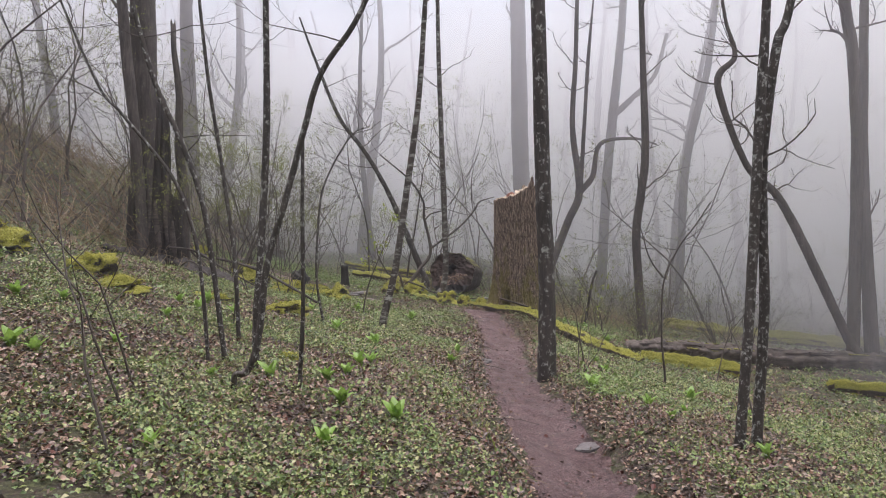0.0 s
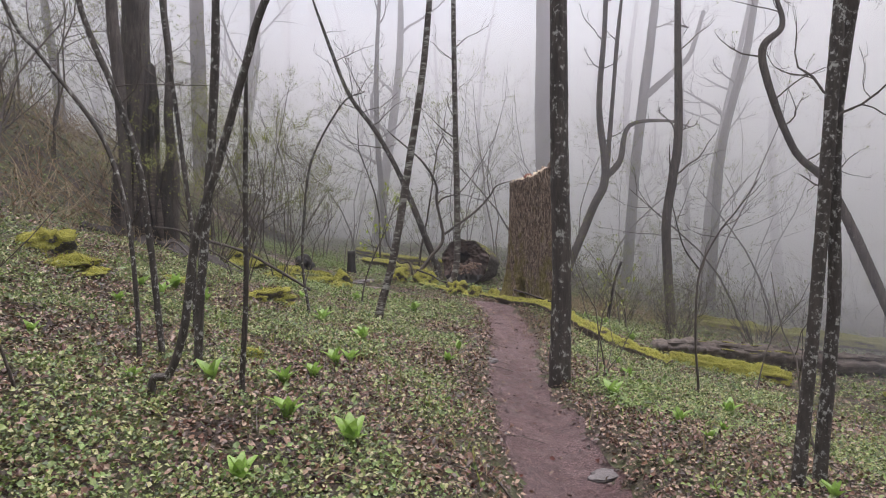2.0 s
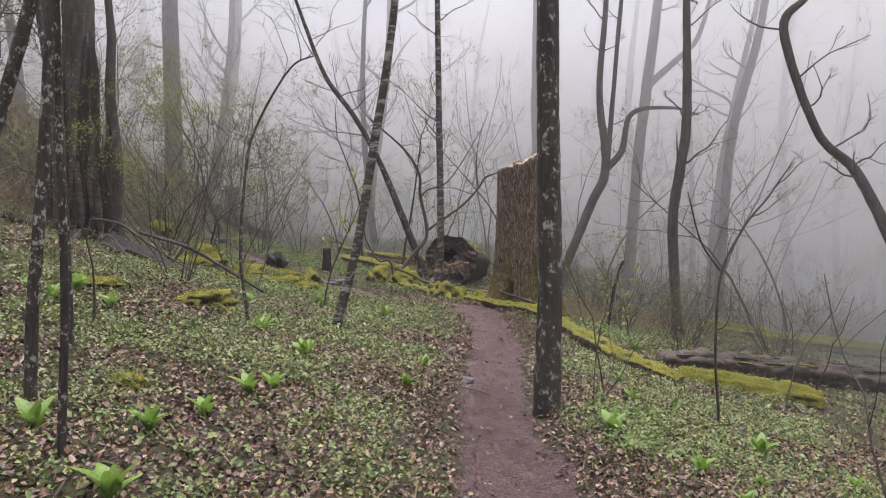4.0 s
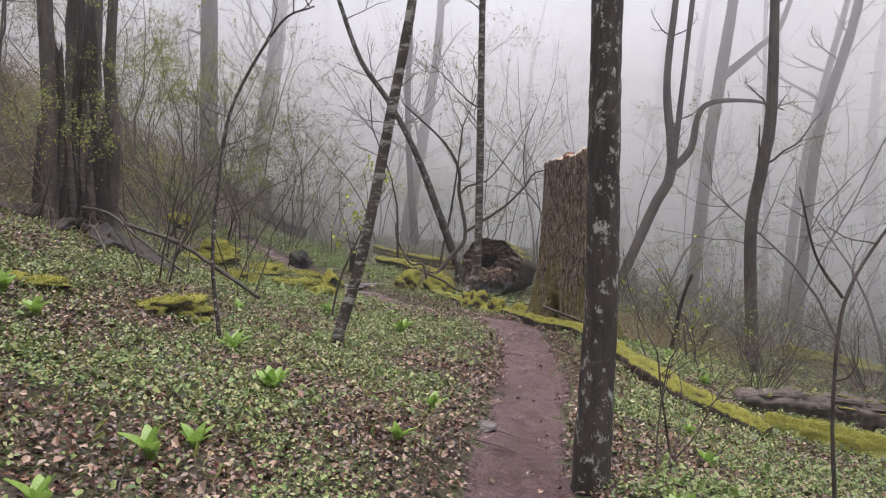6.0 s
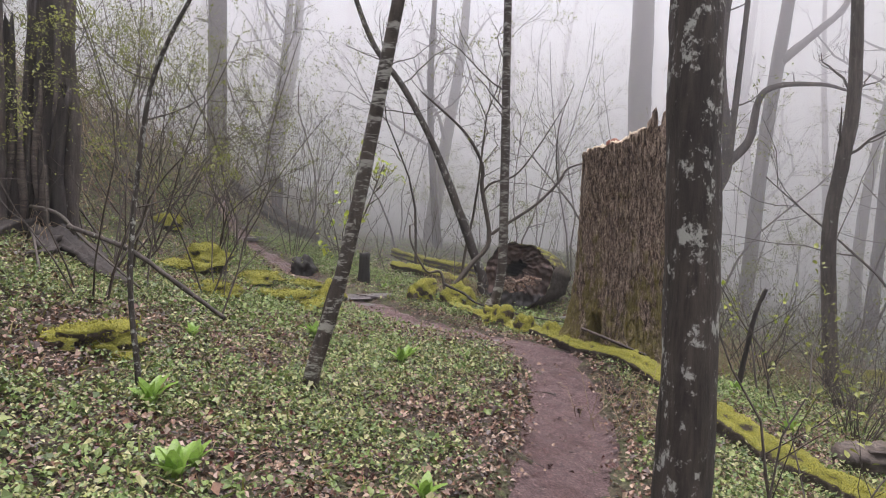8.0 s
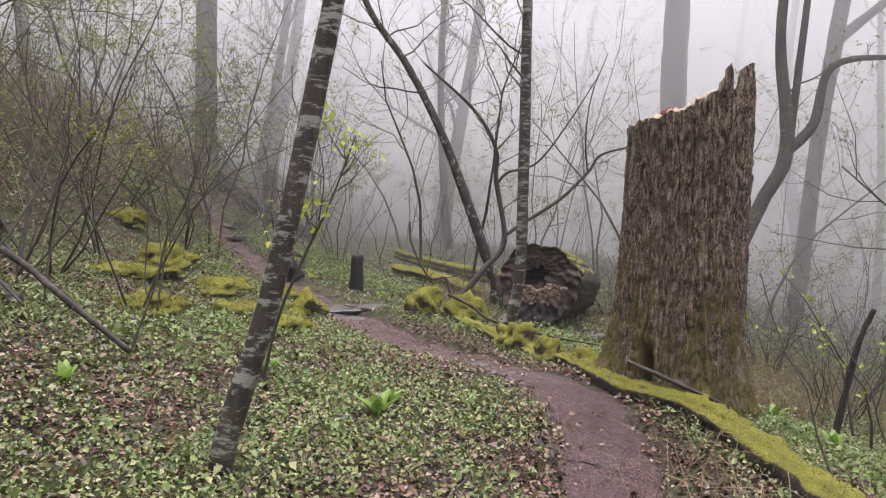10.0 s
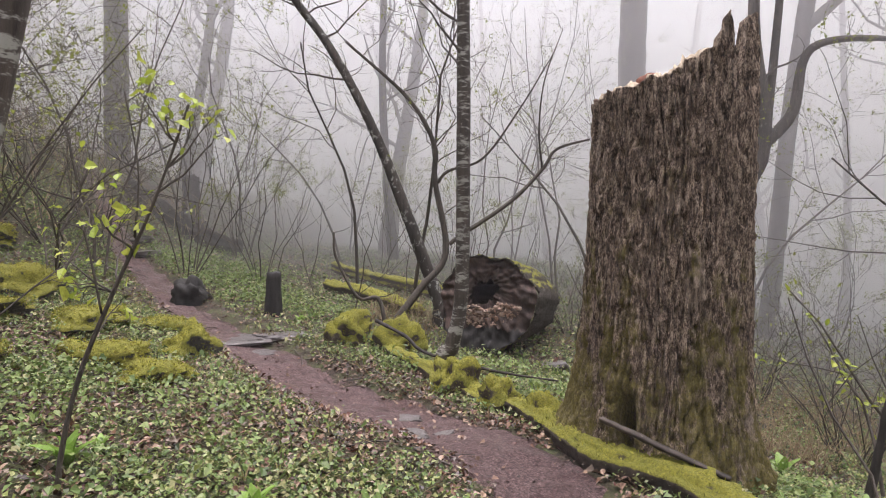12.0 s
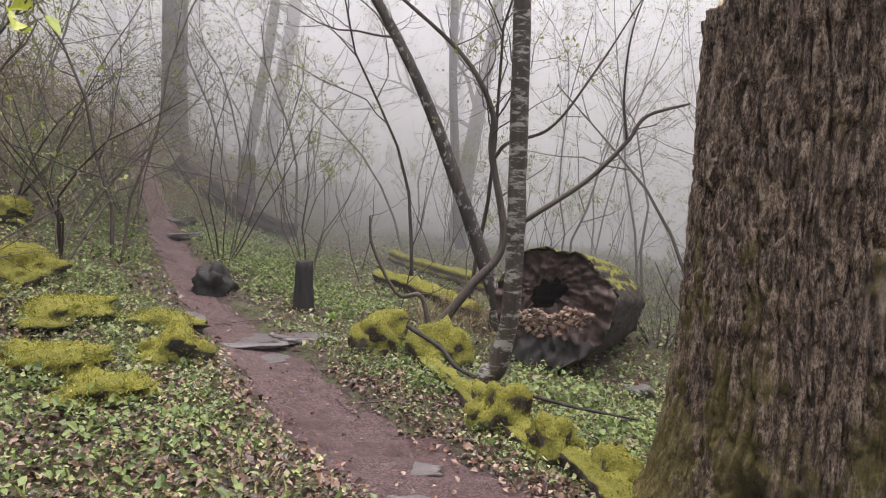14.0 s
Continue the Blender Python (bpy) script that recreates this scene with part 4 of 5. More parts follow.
log("fallen_branch", "grey fallen branch arched on the slope", [(-4.0, 12.0, 1.30, 0.026), (-3.3, 11.95, 1.10, 0.026), (-2.75, 11.85, 0.82, 0.022), (-2.2, 11.8, 0.50, 0.018)], BARK_PLAIN, 8, 0.1, 12, "branch")
log("fallen_branch", "thin fallen branch lying over the moss", [(-0.85, 16.1, 0.56, 0.018), (-0.5, 15.85, 0.45, 0.018), (-0.25, 15.6, 0.34, 0.016), (0.4, 15.5, 0.22, 0.012), (0.95, 15.5, 0.16, 0.008)], ROTTEN, 8, 0.1, 13, "branch")
log("dead_branch", "dark dead stick propped up in the brush", [(2.92, 14.22, -0.48, 0.03), (3.08, 14.22, 0.48, 0.028), (3.2, 14.22, 0.84, 0.02)], ROTTEN, 8, 0.1, 15, "branch")
log("bark_slab", "strip of old bark leaning on the stump foot", [(1.12, 13.52, 0.36, 0.03), (1.42, 13.30, 0.28, 0.035), (1.75, 13.12, 0.18, 0.028)], GREYWOOD, 10, 0.2, 14, "bark", 0.5)


def rock(name, label, x, y, size, mat, seed, sink=0.45, category="rock", rough=0.55, turn=0):
    z = gz(x, y)
    root = thing(name, (x, y, z), label, category)
    v, f = lump((0, 0, 0), size, seed, rough, detail=4)
    if mat is MOSS_LOG:
        r3 = random.Random(seed)
        for k in range(2):
            q, e = r3.uniform(0, 6.3), r3.uniform(0.5, 1.0)
            w = r3.uniform(0.35, 0.6)
            px, py = x + size[0] * e * math.cos(q), y + size[1] * e * math.sin(q)
            part("cushion", lump((px, py, gz(px, py) + size[2] * 0.08), (size[0] * w, size[1] * w, size[2] * w * 1.3), seed + k * 5, 0.6, detail=3), mat, root)
    if mat is STONE:
        v[:, 2] = np.minimum(v[:, 2], size[2] * (0.35 + 0.2 * v[:, 0] / size[0]))
    c, s = math.cos(turn), math.sin(turn)
    v = np.stack([v[:, 0] * c - v[:, 1] * s, v[:, 0] * s + v[:, 1] * c, v[:, 2]], 1) + np.array([x, y, z + size[2] * (0.6 - sink)])
    part("stone" if mat in (STONE, MOSS_ROCK) else "body", (v, f), mat, root)
    if mat in (MOSS_LOG, MOSS_ROCK):
        fuzz(v, z + 0.02, root, size[0] * size[1] * 32000)
    return root


for k, (x, y, sx, sy, sz) in enumerate([(-4.65, 8.95, 0.30, 0.25, 0.24), (-2.35, 15.2, 0.24, 0.2, 0.24), (-3.65, 15.55, 0.55, 0.36, 0.15), (-2.75, 14.45, 0.42, 0.3, 0.15), (-4.3, 14.8, 0.45, 0.4, 0.16), (-4.75, 16.1, 0.55, 0.36, 0.26), (-6.2, 17.4, 0.38, 0.25, 0.18), (-3.1, 15.9, 0.4, 0.25, 0.10), (-6.6, 9.6, 0.5, 0.4, 0.25), (-5.9, 9.0, 0.5, 0.35, 0.2)]):
    rock("mossy_rock", "rock wrapped in yellow-green moss", x, y, (sx, sy, sz), MOSS_ROCK, k + 3, sink=0.45 if sz > 0.2 else 0.62, turn=k)
for k, (x, y, sx, sy, sz) in enumerate([(-4.15, 8.55, 0.34, 0.22, 0.10), (-2.4, 10.2, 0.30, 0.2, 0.14), (-2.15, 14.25, 0.3, 0.22, 0.12), (-3.2, 13.5, 0.4, 0.25, 0.12), (-1.30, 16.75, 0.20, 0.30, 0.26), (-0.68, 16.6, 0.26, 0.22, 0.26), (0.06, 15.25, 0.19, 0.22, 0.23), (0.45, 14.86, 0.17, 0.15, 0.22), (0.80, 14.48, 0.15, 0.14, 0.20), (-1.6, 6.9, 0.15, 0.10, 0.05), (-3.3, 9.6, 0.25, 0.15, 0.08), (1.05, 14.6, 0.18, 0.14, 0.12)]):
    rock("moss_mound", "cushion of bright moss on rotten wood", x, y, (sx, sy, sz), MOSS_LOG, k + 23, 0.34, category="moss", turn=k * 0.7)
for k, (x, y, sx, sy, sz, t) in enumerate([(-0.12, 13.78, 0.15, 0.13, 0.05, 0.2), (0.12, 13.92, 0.10, 0.06, 0.04, 0.9), (-2.55, 16.5, 0.52, 0.30, 0.05, 0.4), (-2.05, 16.72, 0.30, 0.17, 0.07, 0.3), (-3.0, 16.3, 0.22, 0.14, 0.12, 2.0), (-2.15, 16.1, 0.28, 0.20, 0.03, 0.5), (-0.30, 14.4, 0.20, 0.12, 0.04, 0.3), (-5.9, 20.3, 0.30, 0.18, 0.10, 0.8), (-6.3, 20.8, 0.24, 0.18, 0.12, 0.3), (0.55, 9.5, 0.13, 0.10, 0.03, 1.2), (0.95, 16.9, 0.16, 0.12, 0.14, 0.1), (1.3, 6.1, 0.14, 0.1, 0.05, 0.4)]):
    rock("flat_stone", "wet grey stone set in the path", x, y, (sx, sy, sz), STONE, k + 60, 0.42, "stone", 0.30, t)
rock("dark_rock", "dark jagged rock beside the path", -3.80, 17.9, (0.24, 0.20, 0.24), CHARRED, 84, 0.3, "rock", 0.6)


def small_stump(name, label, x, y, high, r, mat, seed, sides=18, lean=0.0):
    g = gz(x, y)
    root = thing(name, (x, y, g), label, "stump")
    zs = np.linspace(-0.1, high, 9)
    v, f = tube([(x + lean * z, y, g + z) for z in zs], r * (1 + 0.35 * np.exp(-np.maximum(zs, 0) / 0.12)), sides, 0.22, seed, True, 5)
    v[-sides:, 2] += np.random.default_rng(seed).normal(0, r * 0.25, sides)
    part("wood", (v, f), mat, root)


small_stump("charred_stump", "small charred black stump beside the path", -2.58, 17.8, 0.55, 0.085, CHARRED, 1)
small_stump("old_stump", "grey decayed stump behind the fallen log", -6.95, 23.9, 0.95, 0.17, ROTTEN, 2)


def build_snag():
    x, y = -5.40, 13.35
    g = gz(x, y)
    root = thing("dead_snag", (x, y, g), "split rotten snag with jagged black splinters", "dead tree")
    for k, (dx, dy, h, r, lean) in enumerate(((0, 0, 3.1, 0.17, -0.02), (-0.30, -0.12, 2.5, 0.12, -0.06), (0.2, -0.05, 1.7, 0.13, 0.05), (-0.5, -0.2, 1.4, 0.12, -0.08), (0.34, 0.05, 4.6, 0.085, -0.03), (-0.12, -0.15, 2.8, 0.07, 0.01), (0.1, -0.16, 2.2, 0.06, -0.03))):
        zs = np.linspace(-0.15, h, 16)
        v, f = tube([(x + dx + lean * z + 0.03 * math.sin(z * 3 + k), y + dy, g + z) for z in zs], r * (1.25 - 0.75 * zs / h), 14, 0.35, 70 + k, True, 4, 0.7)
        v[-14:, 2] += np.random.default_rng(k).uniform(-0.05, 0.30, 14)
        part("splinter", (v, f), ROTTEN if k != 4 else BARK_PLAIN, root)
    for k, (dx, h0, h, r) in enumerate(((-0.12, 0.2, 1.3, 0.05), (0.08, 0.5, 1.9, 0.04), (0.2, 0.1, 0.9, 0.045), (-0.3, 0.4, 1.5, 0.03))):
        zs = np.linspace(h0, h, 10)
        v, f = tube([(x + dx + 0.03 * math.sin(z * 4 + k), y - 0.21, g + z) for z in zs], r * np.sin(np.linspace(0.4, 2.9, 10)) + 0.004, 8, 0.4, 90 + k, True, 3, 0.5)
        part("inner_wood", (v, f), GREYWOOD, root, "pale grey bared inner wood")


build_snag()


# ---- shrubs and saplings ----
def shrub(name, label, at, high, stems, seed, buds=0, spread=0.5, kids=4, mat=None, leaf=None, leaf_size=(0.02, 0.045), depth=2, category="shrub", group="", r=0.010):
    rng = random.Random(seed)
    x, y = at
    g = gz(x, y)
    root = thing(name, (x, y, g), label, category, group)
    tips, fine = [], []
    for k in range(stems):
        a = rng.uniform(0, 6.3)
        d = (math.cos(a) * spread, math.sin(a) * spread, 1)
        d = np.array(d) / np.linalg.norm(d)
        lim = grow(rng, (x + 0.10 * math.cos(a), y + 0.10 * math.sin(a), g - 0.05), d, high * rng.uniform(0.7, 1.15), r * rng.uniform(0.7, 1.2), depth, kids, 0.20, 0.03, tips)
        part("stem", tubes(lim[:1], (5, 5, 6)), mat or BARK_TWIG, root)
        fine += lim[1:]
    spray = root
    if fine:
        spray = part("twig_spray", tubes(fine, (3, 3, 4)), mat or BARK_TWIG, root, kind="stuff")
    if buds:
        pick = np.array([tips[rng.randrange(len(tips))] for _ in range(buds)]) + nrg.normal(0, 0.025, (buds, 3))
        part("leaves", leaves(pick, nrg.uniform(*leaf_size, buds), 0.6, nrg, up=0.2), leaf or BUDS, spray, "small opening leaves", smooth=False, kind="stuff")
    return root


kinds = [shrub("shrub", "leafless twiggy shrub with grey-brown stems", (-3.05, 13.2), 3.0, 6, 101, 500, 0.45, kids=3, depth=3),
         shrub("shrub", "twiggy shrub with tiny yellow-green leaves", (-3.1, 11.2), 2.8, 6, 102, 2800, 0.40, kids=3, leaf_size=(0.014, 0.032), depth=3),
         shrub("shrub", "leafless twiggy shrub with grey-brown stems", (-8.1, 23.6), 3.2, 7, 103, 300, 0.30, kids=3, depth=3),
         shrub("shrub", "twiggy shrub with tiny yellow-green leaves", (-4.2, 12.9), 3.0, 6, 104, 3000, 0.5, kids=3, leaf_size=(0.014, 0.032), depth=3),
         shrub("shrub", "low brown thicket of bare stems", (3.6, 15.9), 1.4, 26, 105, 350, 0.55, 3, depth=2, r=0.006)]
tree("sapling", "thin leaning sapling with bright lime-green leaves", [[(-1.45, 12.25, 0.25, 0.012), (-1.36, 12.25, 0.75, 0.011), (-1.20, 12.26, 1.15, 0.010), (-1.02, 12.27, 1.55, 0.007), (-0.86, 12.28, 2.0, 0.004)]], BARK_TWIG, 0, 7, 14, [
    [(-1.25, 12.25, 1.05, 0.006), (-1.32, 12.25, 1.35, 0.005), (-1.42, 12.28, 1.6, 0.003)], [(-1.1, 12.26, 1.4, 0.006), (-1.05, 12.2, 1.7, 0.004), (-1.12, 12.2, 2.05, 0.003)]], seed=106, low=0.7, twig_len=0.35, category="sapling", flare=1.1, buds=110, leaf=LIME, leaf_size=(0.035, 0.075))
shrub("sapling", "young sapling with bright lime-green leaves", (3.3, 14.6), 1.7, 2, 107, 90, 0.3, 3, leaf=LIME, leaf_size=(0.035, 0.08), depth=1, category="sapling", r=0.014)
shrub("sapling", "thin bush with pale green leaves by the trunk", (1.75, 9.2), 1.5, 3, 108, 160, 0.3, 3, depth=1, category="sapling", r=0.007)
SPOTS = [(-7.5, 17, 0), (-5.0, 15.3, 3), (-8.5, 20, 3), (-10, 15, 0), (-9, 12, 2), (-6.2, 19.5, 0), (-11.5, 19, 1), (-5.2, 22.8, 2), (-3.9, 20.6, 1), (-2.2, 22.5, 0), (-0.6, 21.0, 1), (-5.4, 26.5, 3), (-2.8, 26.5, 1),
         (0.6, 24.5, 0), (2.4, 22.0, 1), (3.4, 18.0, 4), (4.6, 15.2, 4), (5.6, 18.8, 4), (6.4, 15.8, 4), (4.0, 13.6, 4), (7.2, 19.5, 0), (2.4, 17.6, 4), (8.5, 17.9, 4), (5.4, 21.0, 1), (9.6, 20.5, 0), (7.0, 24.5, 3), (11, 17, 4), (12, 22, 1), (-13, 24, 0),
         (-7.2, 10.6, 2), (-8.6, 8.6, 0), (-10.5, 10.2, 1), (-12, 13, 2), (-14, 17, 0), (-16, 22, 3), (3.0, 20.2, 4), (1.3, 19.2, 4), (-4.6, 19.4, 2), (-1.2, 24.8, 2)]
for x, y, k in SPOTS:
    s = rnd.uniform(0.8, 1.15)
    copy_thing(kinds[k], pose(x, y, gz(x, y), 0, 0, rnd.uniform(0, 360)) @ Matrix.Scale(s, 4)).scale = (s, s, s)

# slender understory trees with fine bare branches
under = [shrub("young_tree", "slender young tree with fine bare branches", (-2.2, 21.0), 5.5, 1, 130, 700, 0.06, 5, depth=3, category="tree", group="slender young trees", r=0.030),
         shrub("young_tree", "slender young tree with fine bare branches", (1.2, 23.2), 6.5, 2, 131, 900, 0.12, 4, depth=3, category="tree", group="slender young trees", r=0.032),
         shrub("young_tree", "slender young tree with fine bare branches", (-4.9, 17.6), 4.5, 2, 132, 900, 0.16, 4, depth=3, category="tree", group="slender young trees", r=0.024)]
for x, y, k in [(-6.8, 15.2, 2), (-8.0, 18.6, 2), (-3.6, 24.6, 0), (-1.0, 19.6, 0), (2.9, 24.6, 1), (4.4, 22.4, 0), (6.6, 20.2, 1), (3.2, 21.2, 2), (7.9, 18.4, 0), (9.4, 23.5, 1), (-6.4, 22.9, 1), (-9.8, 21.6, 2), (-5.8, 24.2, 0), (-10.5, 17.4, 0), (0.2, 26.5, 1), (-4.2, 27.5, 1), (-8.0, 14.4, 1), (-9.4, 13.0, 0),
                (5.9, 25.8, 2), (11.2, 19.6, 1), (10.4, 15.8, 0), (-12.5, 15.4, 1), (-7.4, 11.8, 0), (1.9, 20.4, 0), (-0.2, 24.0, 2), (12.8, 16.2, 2), (6.8, 17.4, 0), (-11.6, 23.6, 1), (-7.0, 26.8, 2)]:
    copy_thing(under[k], pose(x, y, gz(x, y), rnd.uniform(-4, 4), rnd.uniform(-4, 4), rnd.uniform(0, 360)))

arch = shrub("shrub", "spreading dark shrub with arching bare branches", (-6.1, 18.2), 3.2, 6, 140, 700, 0.85, 5, depth=3, r=0.015)
for x, y in [(-5.0, 16.9), (-4.4, 13.6), (-6.6, 17.8), (-9.0, 14.4), (-10.6, 16.6), (-8.2, 12.6), (-7.7, 15.7), (-11.4, 14.2)]:
    copy_thing(arch, pose(x, y, gz(x, y), 0, 0, rnd.uniform(0, 360)))

# thin upright whips
whip = shrub("whip", "thin bare upright whip", (-1.95, 4.35), 2.2, 1, 120, 0, 0.08, 2, depth=1, category="sapling", group="bare whips", r=0.009)
for x, y in [(-1.72, 3.6), (-2.2, 5.0), (3.0, 6.3), (2.1, 9.6), (2.45, 12.3), (4.1, 10.4), (-2.6, 8.4), (-3.4, 12.3), (-2.5, 12.1), (3.3, 13.5), (1.9, 16.2), (-1.9, 19.0), (-1.3, 20.5), (-2.6, 19.8), (-3.4, 21.6), (0.9, 22.6), (5.2, 12.0), (6.0, 14.2), (-0.3, 22.8), (-3.0, 18.6)]:
    copy_thing(whip, pose(x, y, gz(x, y), rnd.uniform(-8, 8), rnd.uniform(-8, 8), rnd.uniform(0, 360)))


# ---- far trees in the fog ----
def far_tree(seed):
    rng = random.Random(seed)
    h, r = rng.uniform(13, 18), rng.uniform(0.10, 0.26)
    lx, ly, sw = rng.gauss(0, 0.06), rng.gauss(0, 0.05), rng.uniform(0.0, 0.5)
    pts = [(lx * z + sw * math.sin(z * 0.35 + seed), ly * z + sw * math.cos(z * 0.3 + seed) - sw, z, r * (1.05 - 0.75 * z / h) * (1.3 if z < 0.2 else 1)) for z in np.linspace(0, h, 9)]
    x0, y0 = pts[0][0], pts[0][1]
    root = thing("tree", (0, 0, 0), "tall bare forest tree, grey in the fog", "tree", "fog-veiled forest trees")
    c = spline([(p[0] - x0, p[1] - y0, p[2] - 0.3, p[3]) for p in pts], 4)
    part("trunk", tube(c[:, :3], c[:, 3], 10, 0.1, seed), BARK_FAR, root)
    lim = []
    for k in range(9):
        i = rng.randrange(len(c) // 4, len(c) - 1)
        a = rng.uniform(0, 6.3)
        lim += grow(rng, c[i][:3], (math.cos(a), math.sin(a), rng.uniform(0.4, 1.2)), rng.uniform(1.5, 4.0), c[i][3] * rng.uniform(0.25, 0.5), 2, 3, 0.2, 0.08)
    part("crown", tubes(lim, (3, 4, 5)), BARK_FAR, root, kind="stuff")
    return root


bases = [far_tree(200 + k) for k in range(7)]
spots = []
tries = random.Random(5)
while len(spots) < 160:
    x, y = tries.uniform(-38, 38), tries.uniform(4, 62)
    d = math.hypot(x, y - 9)
    if d < 17 or y < 8 and abs(x) < 14 or (abs(x - np.interp(y, TRAIL_Y, TRAIL_X)) < 1.5) or any(math.hypot(x - a, y - b) < 1.6 for a, b in spots):
        continue
    spots.append((x, y))
for k, (x, y) in enumerate(spots):
    m = pose(x, y, gz(x, y), 0, 0, tries.uniform(0, 360))
    if k < 7:
        bases[k].matrix_basis = m
    else:
        copy_thing(bases[tries.randrange(7)], m)


# ---- broad-leaved spring plants ----
def big_plant(seed, n, size):
    rng = random.Random(seed)
    root = thing("broadleaf_plant", (0, 0, 0), "clump of broad bright green spring leaves", "plant", "broad-leaved spring plants")
    for k in range(n):
        a = k / n * 6.28 + rng.uniform(-0.4, 0.4)
        out, L = rng.uniform(0.12, 0.62), size * rng.uniform(0.65, 1.05)
        v, rows = [], 7
        for i in range(rows):
            t = i / (rows - 1)
            w = 0.21 * L * (math.sin(math.pi * min(t * 0.93 + 0.03, 1)) ** 0.75) * (1 - 0.2 * t)
            cu = out * (0.4 + 0.9 * t)
            px, pz = L * t * math.sin(cu), L * t * math.cos(cu) * 0.95
            for s in (-1, -0.5, 0, 0.5, 1):
                lift = 0.35 * abs(s) * w + 0.02 * L * math.sin(t * 9 + s * 4)
                ox, oy, oz = px - lift * math.cos(cu), s * w, pz + lift * math.sin(cu)
                v.append((ox * math.cos(a) - oy * math.sin(a), ox * math.sin(a) + oy * math.cos(a), oz - 0.01))
        f = [(i * 5 + j, i * 5 + j + 1, i * 5 + j + 6, i * 5 + j + 5) for i in range(rows - 1) for j in range(4)]
        part("leaf", (v, f), BRIGHT, root)
    return root


clumps = [big_plant(300, 6, 0.24), big_plant(301, 8, 0.21), big_plant(302, 7, 0.22), big_plant(303, 7, 0.17)]
PLANTS = [(-0.81, 5.26, 2), (-0.77, 4.26, 1), (-0.37, 4.95, 1), (-1.52, 5.88, 0), (-1.89, 5.48, 3), (-3.09, 8.54, 1), (-3.19, 7.8, 3), (-3.39, 8.71, 3), (-4.09, 7.29, 3), (-4.43, 7.03, 1), (-3.17, 5.26, 0), (-3.37, 5.26, 2), (-2.95, 6.08, 3),
          (-1.54, 9.6, 1), (-0.92, 9.0, 3), (-0.83, 7.54, 3), (-0.95, 6.56, 0), (-0.57, 12.4, 1), (0.17, 9.35, 0), (2.15, 7.19, 1), (2.26, 9.55, 1), (1.82, 8.3, 0), (3.02, 8.4, 3), (2.62, 5.55, 0), (-1.67, 3.8, 3), (-0.91, 7.27, 0), (-0.9, 8.8, 1),
          (-1.62, 12.8, 3), (1.75, 8.0, 2), (2.95, 8.15, 0), (-1.07, 6.13, 1), (-2.72, 8.85, 0), (-3.16, 9.03, 1), (2.3, 10.36, 3), (-2.18, 11.19, 3), (-1.6, 12.5, 1), (-0.59, 12.13, 0), (-2.15, 17.55, 3), (2.66, 14.9, 0), (0.07, 8.41, 3), (2.5, 7.1, 3), (2.2, 6.6, 3), (3.4, 7.6, 3), (3.1, 12.9, 1), (3.6, 12.6, 0), (2.9, 14.1, 1)]
used = set()
for x, y, k in PLANTS:
    s = rnd.uniform(0.8, 1.15)
    m = pose(x, y, gz(x, y), rnd.uniform(-6, 6), rnd.uniform(-6, 6), rnd.uniform(0, 360))
    ob = clumps[k] if k not in used else copy_thing(clumps[k], m)
    ob.matrix_basis = m @ Matrix.Scale(s, 4)
    used.add(k)


# ---- carpets of dead leaves and low green plants ----
def scatter(n, x0, x1, y0, y1, keep, rng):
    x, y = rng.uniform(x0, x1, n), rng.uniform(y0, y1, n)
    ok = keep(x, y) > rng.random(n)
    return x[ok], y[ok]


def greenness(x, y):
    g = 0.5 + 1.25 * (0.45 * vnoise(x, y, 0.9, 3) + 0.30 * vnoise(x, y, 0.3, 4) + 0.25 * vnoise(x, y, 0.14, 1) - 0.5)
    shift = 0.03 * np.tanh((x - 0.8) / 2) + 0.10 * np.clip((y - 10) / 5, -0.6, 1) - 0.22 * np.clip((-6.5 - x) / 2, 0, 1)
    return np.clip((g + shift - 0.35) * 3.4, 0.06, 1)


